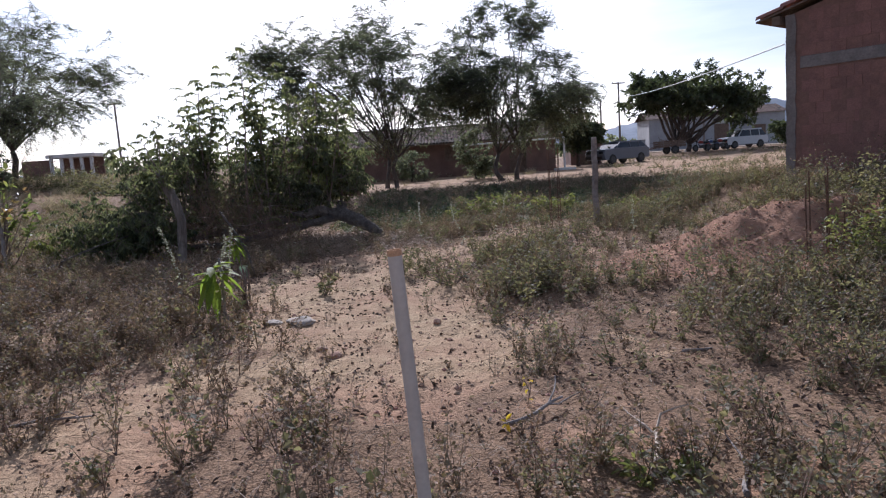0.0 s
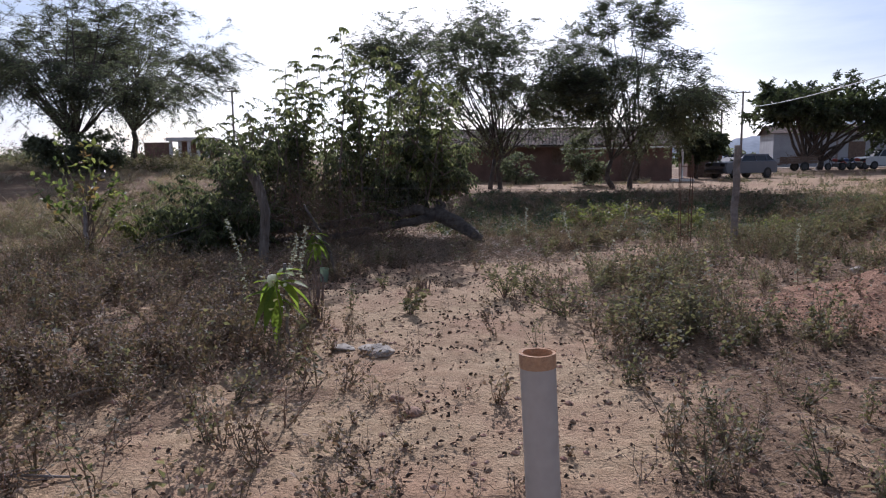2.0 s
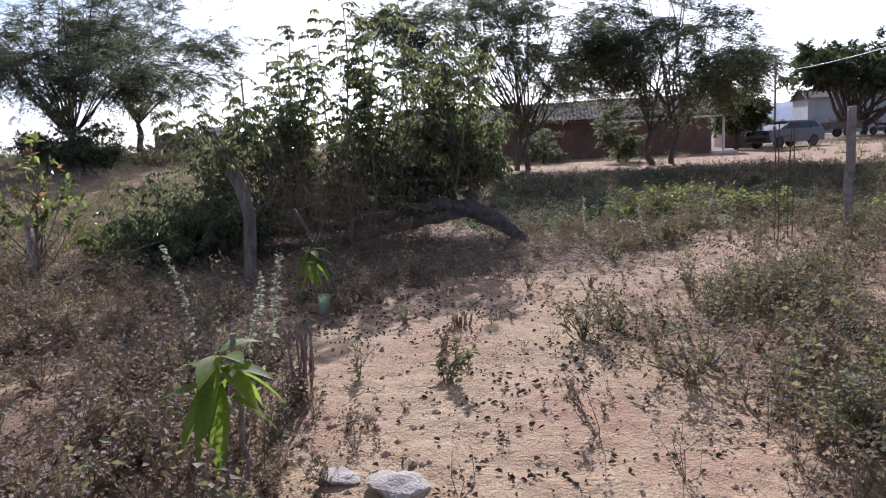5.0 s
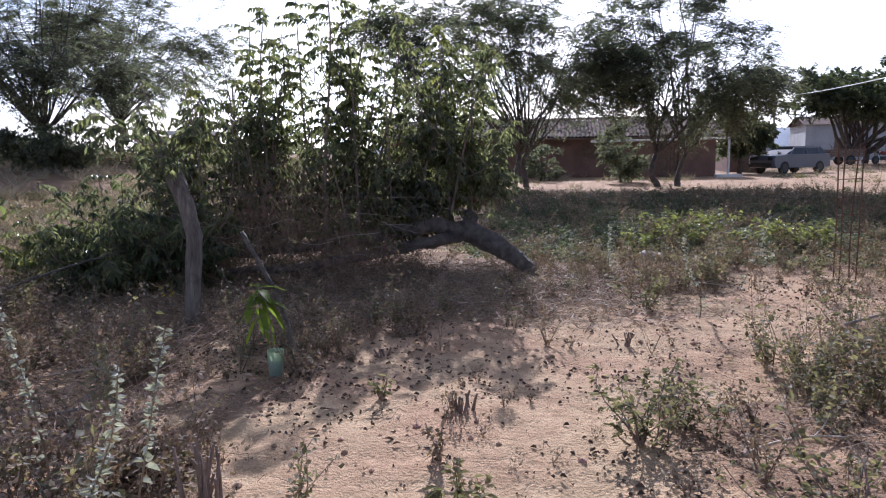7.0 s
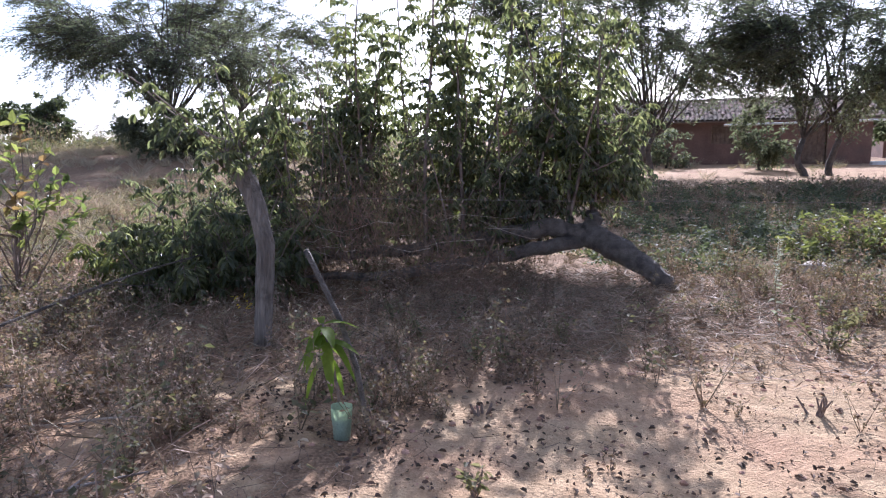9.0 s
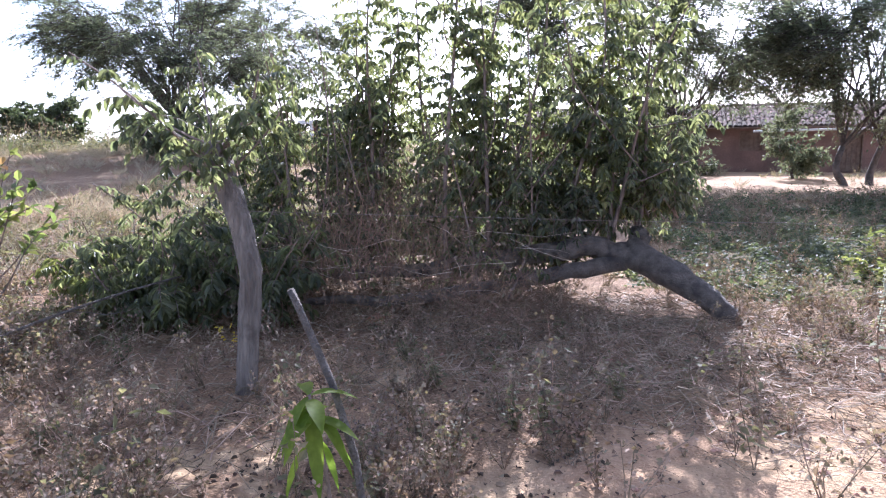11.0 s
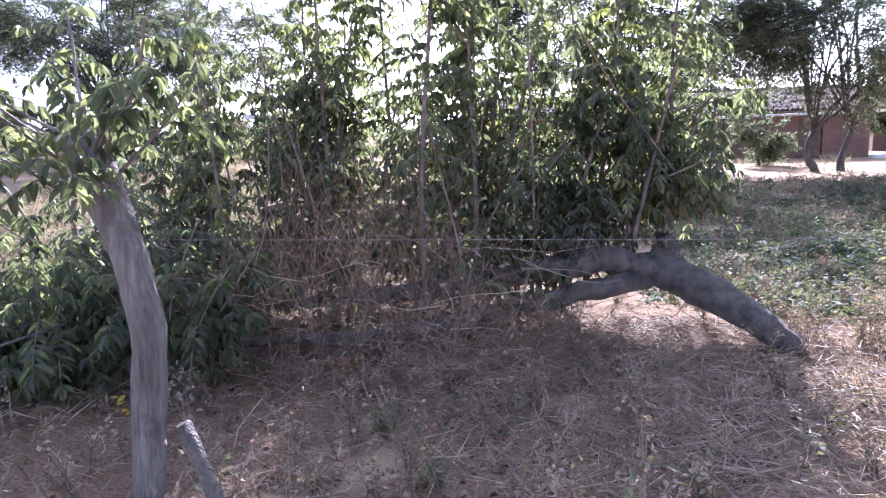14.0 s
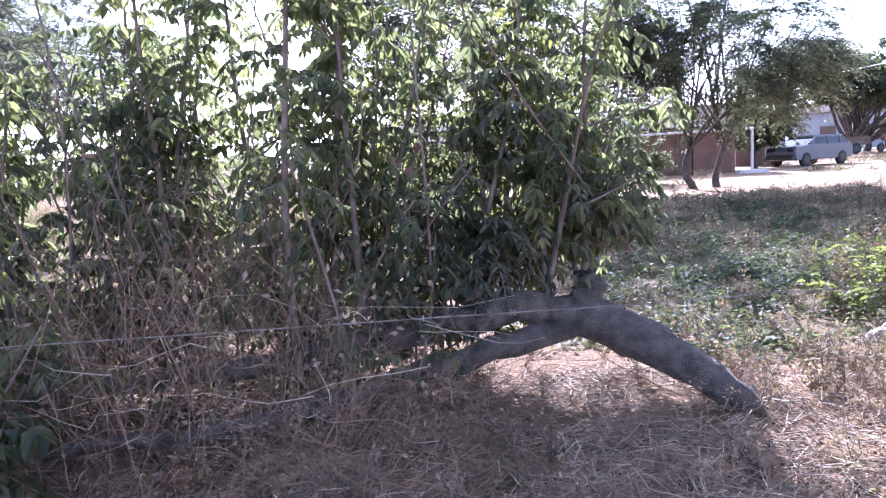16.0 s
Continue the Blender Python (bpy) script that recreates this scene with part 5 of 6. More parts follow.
barbed_wire((3.14, 13.9, 0.95), (6.3, 12.6, 1.3), 0.05, 57, "thin barbed wire running to the brick house")


# ---- saplings and single plants ----
def mango(x, y, h, n, size, label, seed, spread=0.5, top=0.03):
    """A young mango: slim stem and a whorl of long hanging leaves."""
    rng = np.random.RandomState(seed)
    root = thing("mango_sapling", (x, y, float(terrain(x, y))), label, "sapling")
    line = bent((0, 0, -0.05), (top, 0.0, h), 7, 0.04, rng)
    part("stem", tube(Build(), line, np.linspace(0.011, 0.006, 7), 7), TWIG, root, smooth=True)
    for k in range(n):
        b = Build()
        az = k * 2.4 + rng.uniform(-0.3, 0.3)
        p = line[-1] - np.array([0, 0, rng.uniform(0, 0.35) * h])
        up = rng.uniform(0.1, 0.45) if k < 7 else rng.uniform(-1.1, -0.1)
        d0 = unit(np.array([np.cos(az), np.sin(az), up]))
        L, W = size * rng.uniform(0.75, 1.15), size * 0.33
        m = 7
        t = np.linspace(0, 1, m)
        c = p + d0 * (t * L)[:, None] - np.array([0, 0, 1]) * ((0.3 if k < 7 else 0.55) * L * t ** 2)[:, None] * spread * 2
        s = unit(np.cross(d0, np.array([0, 0, 1.0])))
        w = W * np.array([0.08, 0.6, 0.95, 1.0, 0.85, 0.5, 0.02]) * 0.5
        u = np.cross(s, d0)
        v = np.concatenate([c + s * w[:, None] + u * w[:, None] * 0.3, c, c - s * w[:, None] + u * w[:, None] * 0.3])
        f = [(i, i + 1, m + i + 1, m + i) for i in range(m - 1)] + [(m + i, m + i + 1, 2 * m + i + 1, 2 * m + i) for i in range(m - 1)]
        b.add(v, f)
        part("leaf", b, LEAF_YOUNG, root, smooth=True)
    return root


mango(-2.25, 6.62, 0.66, 18, 0.29, "young mango sapling with bright green hanging leaves", 61)
mango(-2.93, 9.98, 0.62, 18, 0.2, "young mango sapling with drooping leaves beside a leaning stake", 66, 0.7, -0.1)


def plant_sleeve():
    root = thing("plastic_sleeve", (-2.9, 9.9, float(terrain(-2.9, 9.9))), "milky green plastic bag sleeve round a sapling", "planter")
    rng = np.random.RandomState(3)
    z = np.linspace(0, 0.19, 6)
    line = np.stack([0.03 * z, 0 * z, z - 0.01], -1)
    b = tube(Build(), line, np.linspace(0.045, 0.06, 6), 16, cap=False, rough=0.07, seed=4)
    part("sleeve", b, PLASTIC, root, smooth=True)
    part("soil_fill", tube(Build(), [(0, 0, 0), (0, 0, 0.12)], 0.044, 12), CLOD, root)


plant_sleeve()


def leaning_stake():
    rng = np.random.RandomState(8)
    root = thing("leaning_stake", (-2.83, 9.93, float(terrain(-2.83, 9.93))), "bare crooked stick leaning beside the sapling", "stick")
    pts = np.array([(0.1, 0, -0.12), (0.06, 0.0, 0.15), (-0.01, 0.06, 0.38), (-0.16, 0.17, 0.62), (-0.3, 0.24, 0.81), (-0.42, 0.3, 0.97)])
    q = np.concatenate([np.linspace(pts[i], pts[i + 1], 4, endpoint=False) for i in range(5)] + [pts[-1:]])
    part("shaft", tube(Build(), q, np.linspace(0.014, 0.017, len(q)), 10, rough=0.06, seed=3), BARK, root, smooth=True)
    part("cut_end", tube(Build(), [q[-1], q[-1] + unit(q[-1] - q[-2]) * 0.006], 0.0155, 10), CUT_WOOD, root, "pale cut end")


leaning_stake()


def dead_stub(x, y, h, r, seed, label, stems=1):
    rng = np.random.RandomState(seed)
    root = thing("tree_stump", (x, y, float(terrain(x, y))), label, "stump")
    for k in range(stems):
        a = rng.uniform(0, 6.28)
        base = np.array([np.cos(a), np.sin(a), 0]) * max(r * 0.9, 0.035 * (stems > 8)) * (stems > 1)
        line = bent(base + np.array([0, 0, -0.06]), base * 1.6 + np.array([rng.normal(0, 0.03), rng.normal(0, 0.03), h * rng.uniform(0.6, 1)]), 7, 0.05, rng)
        part("stub", tube(Build(), line, r * np.linspace(1.2, 0.55, 7), 8, rough=0.2, seed=seed + k), BARK_DARK if r > 0.012 and stems > 1 else TWIG, root)
    return root


dead_stub(-1.5, 9.3, 0.12, 0.0115, 3, "brown cluster of cut stump shoots in sand", 9)
dead_stub(-0.42, 10.9, 0.12, 0.008, 9, "short tuft of cut brown stems in sand", 7)
dead_stub(-2.25, 10.4, 0.07, 0.011, 19, "small dark withered stub on sand", 4)
dead_stub(-2.25, 7.68, 0.5, 0.009, 11, "dead clump of dry fibrous brown stems", 14)
dead_stub(-0.2, 9.9, 0.1, 0.009, 14, "small cluster of cut dry stems", 6)


def spike_weed(x, y, h, seed):
    """Silvery weed with a long leafy flower spike."""
    rng = np.random.RandomState(seed)
    root = thing("spike_weed", (x, y, float(terrain(x, y))), "tall silvery weed with a seed spike", "weed", "silvery spike weeds")
    line = bent((0, 0, -0.03), (rng.normal(0, 0.12), rng.normal(0, 0.08), h), 8, 0.05, rng)
    part("stem", tube(Build(), line, np.linspace(0.006, 0.002, 8), 5), WEED_DRY, root)
    b = Build()
    n = 90
    t = rng.uniform(0.45, 1, n)
    p = np.stack([np.interp(t, np.linspace(0, 1, 8), line[:, i]) for i in range(3)], -1)
    leaves(b, p, rng.normal(0, 1, (n, 3)) * np.array([1, 1, 0.5]), rng.normal(0, 1, (n, 3)), rng.uniform(0.015, 0.04, n), 0.014, 0.3, 0.2)
    n = 9
    t = rng.uniform(0.05, 0.5, n)
    p = np.stack([np.interp(t, np.linspace(0, 1, 8), line[:, i]) for i in range(3)], -1)
    leaves(b, p, rng.normal(0, 1, (n, 3)) * np.array([1, 1, 0.4]), rng.normal(0, 0.4, (n, 3)) + np.array([0, 0, 1]), rng.uniform(0.03, 0.07, n), 0.03, 0.3, 0.4)
    tagged(part("spike", b, SILVER_LEAF, root), kind="stuff")


for i, (x, y, h) in enumerate(((-3.02, 7.85, 0.95), (-2.62, 7.25, 0.85), (-2.5, 7.5, 0.9), (0.35, 12.0, 0.8), (-0.35, 12.9, 0.75), (2.7, 9.6, 0.7), (1.0, 13.2, 0.85))):
    spike_weed(x, y, h, 100 + i)


def leafy_clump(x, y, r, h, n, leaf, mat, seed, label, name="low_shrub"):
    """A low shrub: thin wood and a dome of leaves with a ragged outline."""
    rng = np.random.RandomState(seed)
    root = thing(name, (x, y, float(terrain(x, y))), label, "shrub")
    wood, lv = Build(), Build()
    k = max(5, n // 28) if n > 30 else 2
    for i in range(k):
        az = rng.uniform(0, 6.28)
        tip = np.array([np.cos(az) * r * rng.uniform(0.3, 1), np.sin(az) * r * rng.uniform(0.3, 1), h * rng.uniform(0.5, 1.05)])
        line = bent((0, 0, -0.03), tip, 6, 0.1, rng)
        tube(wood, line, np.linspace(0.006 if n > 30 else 0.003, 0.0015, 6), 4, cap=False)
        m = n // k
        t = rng.uniform(0.25, 1.05, m)
        p = np.stack([np.interp(t, np.linspace(0, 1, 6), line[:, j]) for j in range(3)], -1) + rng.normal(0, 0.04, (m, 3)) * r * 1.5
        leaves(lv, p, rng.normal(0, 1, (m, 3)) * np.array([1, 1, 0.4]), rng.normal(0, 0.5, (m, 3)) + np.array([0, 0, 1]), leaf * rng.uniform(0.6, 1.2, m), leaf * 0.5, 0.2, 0.3)
    part("woody_base", wood, TWIG, root)
    part("foliage", lv, mat, root)
    return root


for i, (x, y, r, h, n, leaf, mat, label) in enumerate((
    (-1.42, 7.95, 0.22, 0.24, 160, 0.05, WEED_GREEN, "small green and dry tuft on bare sand"),
    (-0.55, 8.95, 0.3, 0.4, 340, 0.045, WEED_GREEN, "dry green bushy weed beside the sand path"),
    (-0.3, 9.25, 0.25, 0.32, 220, 0.045, WEED_GREEN, "dry green bushy weed with thin stalks"),
    (-1.55, 8.62, 0.1, 0.18, 60, 0.04, WEED_DRY, "small withered plant on sand"),
    (-2.05, 9.48, 0.1, 0.14, 50, 0.045, WEED_GREEN, "tiny green seedling on sand"),
    (1.35, 17.4, 0.95, 0.5, 700, 0.1, COVER_LIGHT, "sunlit yellow-green low shrub in the hollow"),
    (2.9, 17.0, 0.8, 0.45, 520, 0.1, COVER_LIGHT, "sunlit yellow-green low shrub near the post"),
    (0.5, 16.6, 0.5, 0.35, 300, 0.09, COVER_LIGHT, "small yellow-green shrub in the hollow"),
    (0.75, 16.9, 0.55, 0.5, 420, 0.05, WEED_DRY, "rounded dry grey shrub in the green hollow"),
    (4.6, 15.4, 0.7, 0.4, 420, 0.08, COVER_LIGHT, "yellow-green weeds behind the soil heap"),
    (5.0, 7.7, 0.6, 0.8, 520, 0.07, WEED_GREEN, "straggly green weed on the soil heap"),
    (4.5, 7.4, 0.45, 0.7, 340, 0.075, COVER_LIGHT, "leafy green weed round the rebar rods"),
    (5.6, 8.4, 0.7, 0.75, 560, 0.07, WEED_GREEN, "dark tangled weeds before the brick wall"),
    (2.6, 4.3, 0.45, 0.3, 420, 0.045, WEED_GREEN, "green low weeds among dry litter"),
    (0.9, 2.95, 0.3, 0.1, 110, 0.06, COVER_LIGHT, "patch of fresh green leaves on litter"),
    (3.3, 5.4, 0.5, 0.3, 420, 0.05, WEED_GREEN, "spreading dull green weeds"),
    (0.7, 7.2, 0.6, 0.38, 520, 0.04, WEED_GREEN, "spreading thin green weeds on sand"),
    (0.1, 8.1, 0.5, 0.35, 420, 0.04, WEED_GREEN, "thin pale green weeds on sand"),
    (0.15, 13.1, 0.5, 0.35, 520, 0.04, WEED_DRY, "brown dry low bush near the log end"),
    (0.75, 13.8, 0.5, 0.35, 520, 0.04, WEED_DRY, "brown dry low bush beside the hollow"),
    (0.44, 4.0, 0.07, 0.3, 7, 0.045, YELLOW_LEAF, "thin seedling with yellow leaves"),
    (0.3, 3.55, 0.06, 0.16, 6, 0.045, YELLOW_LEAF, "thin seedling with yellowing leaves"),
    (-4.9, 12.1, 0.2, 0.2, 14, 0.05, YELLOW_LEAF, "few yellow leaves low beside the trunk"),
    (-0.1, 12.3, 0.35, 0.4, 240, 0.05, WEED_GREEN, "green and red-brown weeds near the log"))):
    leafy_clump(x, y, r, h, n, leaf, mat, 200 + i, label)


def cashew(x, y, h, seed):
    rng = np.random.RandomState(seed)
    root = thing("cashew_bush", (x, y, float(terrain(x, y))), "young cashew bush with broad leaves and reddish tips", "bush")
    trunk = bent((0, 0, -0.1), (0.05, 0.05, h * 0.45), 6, 0.05, rng)
    wood = tube(Build(), trunk, np.linspace(0.03, 0.02, 6), 7)
    lv, red = Build(), Build()
    for i in range(22):
        az, s = i * 2.4, rng.uniform(0.3, 1)
        q = trunk[int(s * 5)]
        e = np.array([np.cos(az) * rng.uniform(0.25, 0.95), np.sin(az) * rng.uniform(0.25, 0.9), h * rng.uniform(0.4, 1.0)])
        br = bent(q, e, 6, 0.08, rng)
        tube(wood, br, np.linspace(0.011, 0.004, 6), 4, cap=False)
        m = 13
        t = rng.uniform(0.5, 1.05, m)
        p = np.stack([np.interp(t, np.linspace(0, 1, 6), br[:, j]) for j in range(3)], -1)
        d = rng.normal(0, 1, (m, 3)) + unit(e - q) * 0.8
        sz = rng.uniform(0.09, 0.15, m)
        leaves(red if i % 6 == 0 else lv, p, d, rng.normal(0, 0.5, (m, 3)) + np.array([0, 0, 1]), sz, sz * 0.58, 0.15, 0.2)
    part("wood", wood, TWIG, root)
    part("foliage", lv, LEAF_CASHEW, root)
    part("young_leaves", red, LEAF_RED, root, "reddish young leaves")


cashew(-7.65, 12.05, 2.0, 91)


def sprawl(x, y, seed, n, reach, h, mat, label):
    """Low sprawling branches with hanging compound leaves."""
    rng = np.random.RandomState(seed)
    root = thing("sprawling_shrub", (x, y, float(terrain(x, y))), label, "shrub")
    for i in range(n):
        wood, lv = Build(), Build()
        az = rng.uniform(0, 6.28)
        tip = np.array([np.cos(az) * reach * rng.uniform(0.4, 1), np.sin(az) * reach * 0.6 * rng.uniform(0.4, 1), h * rng.uniform(0.4, 1)])
        shoot(wood, lv, np.array([0, 0, 0.0]), tip, rng, 10, 0.011, 0.25, 0.11, 0.34, 5)
        br = part("branch", wood, TWIG, root)
        part("leaves", lv, mat, br)


sprawl(-6.0, 12.4, 71, 13, 0.9, 0.85, LEAF_BUSH, "low sprawling shrub with drooping green leaves")
sprawl(-5.2, 12.7, 72, 14, 0.8, 1.1, LEAF_BUSH, "leafy shrub round the bare trunk")
sprawl(-6.9, 12.9, 73, 10, 0.9, 0.7, COVER_LIGHT, "low yellow-green shrub in dry grass")


# ---- loose stones, sticks, rubbish ----
def stone(x, y, r, flat, seed, label, mat=None, name="stone", lift=0.0):
    rng = np.random.RandomState(seed)
    bm = bmesh.new()
    bmesh.ops.create_icosphere(bm, subdivisions=3, radius=1.0)
    for v in bm.verts:
        k = 1 + 0.35 * noise.noise(v.co * 1.4 + Vector((seed, 0, 0))) + 0.1 * noise.noise(v.co * 4 + Vector((0, seed, 0)))
        v.co = Vector((v.co.x * r * k, v.co.y * r * k * 0.75, v.co.z * r * flat * k + r * flat * 0.45))
    ob = part(name, bm, mat or STONE, smooth=False)
    ob.matrix_world = pose(x, y, float(terrain(x, y)) + lift, 0, 0, rng.uniform(0, 360))
    return tagged(ob, label, name)


stone(-1.42, 6.6, 0.15, 0.3, 1, "pale flat limestone slab half sunk in sand")
stone(-1.72, 6.68, 0.1, 0.22, 2, "pale flat stone in sandy soil")
stone(0.38, 15.65, 0.24, 0.45, 3, "whitish rock among green weeds")
stone(-4.28, 13.3, 0.09, 0.6, 4, "orange clay lump under the thicket", ORANGE_SACK, "clay_lump")
stone(5.9, 10.3, 0.16, 0.6, 5, "pale rubble stone before the brick wall")
stone(6.15, 10.05, 0.12, 0.6, 6, "pale rubble stone against the brick wall")
stone(4.0, 11.2, 0.1, 0.6, 7, "small white stone behind the heap")
stone(-0.9, 5.3, 0.06, 0.5, 8, "small brown stone on sand", CLOD)
stone(-1.05, 5.55, 0.05, 0.5, 9, "small dark stone on sand", CLOD)
stone(-0.1, 6.2, 0.05, 0.6, 10, "small dark stone on bare sand", CLOD)


def dead_stick(x, y, length, r, yaw, seed, label, forks=2):
    rng = np.random.RandomState(seed)
    root = thing("dead_stick", (x, y, float(terrain(x, y)) + r), label, "stick", "sticks on the ground", yaw)
    line = bent((-length / 2, 0, 0), (length / 2, 0, rng.uniform(0, 0.06)), 8, 0.05, rng)
    b = tube(Build(), line, np.linspace(r, r * 0.5, 8), 6, rough=0.1, seed=seed)
    for k in range(forks):
        q = line[rng.randint(2, 7)]
        tube(b, bent(q, q + np.array([rng.uniform(0.1, 0.3), rng.choice((-1, 1)) * rng.uniform(0.08, 0.22), rng.uniform(0.0, 0.12)]), 4, 0.08, rng), np.linspace(r * 0.5, r * 0.2, 4), 5)
    part("stick", b, POST_WOOD if seed % 2 else CUT_WOOD, root)


for i, (x, y, l, r, yaw) in enumerate(((1.5, 11.4, 1.3, 0.016, -4), (2.0, 11.7, 1.1, 0.014, 8), (1.8, 11.1, 0.9, 0.012, 14), (0.45, 3.75, 0.45, 0.014, 35), (0.95, 3.2, 0.5, 0.016, 70), (1.3, 2.9, 0.4, 0.014, 60), (0.2, 9.0, 0.6, 0.01, 25), (-3.9, 8.9, 0.9, 0.012, 40), (-4.3, 9.6, 0.8, 0.01, 15), (-5.0, 10.2, 1.0, 0.012, 30), (2.3, 6.2, 0.6, 0.012, -30), (1.9, 4.9, 0.5, 0.012, 20), (-2.9, 5.6, 0.7, 0.01, 50), (-2.6, 4.3, 0.5, 0.012, 10), (0.5, 13.4, 0.9, 0.013, -30), (-0.6, 13.2, 0.7, 0.01, 15))):
    dead_stick(x, y, l, r, yaw, 300 + i, "pale dry broken stick lying on the ground")


def fallen_branch():
    """Long bare pale branch propped from the ground against the thicket."""
    rng = np.random.RandomState(41)
    a = np.array([-6.6, 9.8, float(terrain(-6.6, 9.8)) + 0.02])
    root = thing("fallen_branch", tuple(a), "long bare pale branch leaning into the thicket", "branch")
    line = bent((0, 0, 0), (1.05, 2.45, 0.52), 14, 0.025, rng)
    part("limb", tube(Build(), line, np.linspace(0.016, 0.008, 14), 7, rough=0.12, seed=2), BARK, root)
    for k in range(9):
        q = line[rng.randint(2, 13)]
        e = q + np.array([rng.normal(0.1, 0.2), rng.uniform(0.05, 0.4), rng.uniform(-0.12, 0.25)])
        part("side_twig", tube(Build(), bent(q, e, 5, 0.08, rng), np.linspace(0.006, 0.002, 5), 4), BARK, root)


fallen_branch()


# ---- far right: yard, building, vehicles, poles ----
def at_ground(x, y):
    return (x, y, float(terrain(x, y)))


def pale_building():
    root = thing("pale_building", at_ground(27.5, 90), "long pale grey building with shuttered window", "house", yaw=-4)
    L, D, H = 17.0, 7.0, 4.0
    wall = part("wall", box(Build(), (0, 0, -0.4), (L, D, H)), WALL_PALE, root)
    b = Build()
    b.add([(-0.3, -0.4, H), (L + 0.3, -0.4, H), (L + 0.3, D / 2, H + 1.1), (-0.3, D / 2, H + 1.1), (-0.3, D + 0.4, H), (L + 0.3, D + 0.4, H)], [(0, 1, 2, 3), (3, 2, 5, 4), (1, 0, 4, 5)])
    b.add([(0, 0, H), (0, D, H), (0, D / 2, H + 1.05), (L, 0, H), (L, D, H), (L, D / 2, H + 1.05)], [(0, 1, 2), (3, 5, 4)])
    part("roof", b, TILE_OLD, root, "low weathered tile roof")
    for x0, w, z0, z1 in ((3.0, 1.6, 1.1, 2.5), (8.2, 1.8, 0.9, 2.9), (13.0, 1.6, 1.1, 2.5)):
        win = part("window", box(Build(), (x0, -0.05, z0), (x0 + w, -0.004, z1), 0.01), WOOD_DARK, root, "closed brown window shutter")
        part("sill", box(Build(), (x0 - 0.12, -0.16, z0 - 0.12), (x0 + w + 0.12, -0.055, z0), 0.01), CONCRETE, win)
    return root


pale_building()


def low_wall(x0, y0, x1, y1, h, label):
    d = Vector((x1 - x0, y1 - y0, 0))
    root = thing("boundary_wall", at_ground(x0, y0), label, "wall", yaw=math.degrees(math.atan2(d.y, d.x)))
    part("masonry", box(Build(), (0, 0, -0.5), (d.length, 0.15, h), 0.01), WALL_PALE, root)
    part("coping", box(Build(), (-0.02, -0.03, h), (d.length + 0.02, 0.18, h + 0.06), 0.015), CONCRETE, root)


low_wall(45.5, 88, 68, 84, 2.0, "pale rendered boundary wall beyond the road")
low_wall(21.5, 88, 27, 90, 1.5, "pale rendered yard wall beside the building")


def wheel(name, r, w, parent, at):
    x, y, z = at
    b = tube(Build(), [(x, y - w / 2, z), (x, y - w / 2 + 0.02, z), (x, y + w / 2 - 0.02, z), (x, y + w / 2, z)], (r * 0.9, r, r, r * 0.9), 20)
    t = part(name, b, RUBBER, parent, "black tyre", smooth=False)
    part("rim", tube(Build(), [(x, y - w / 2 - 0.012, z), (x, y + w / 2 + 0.012, z)], r * 0.58, 14), METAL_DARK, t)


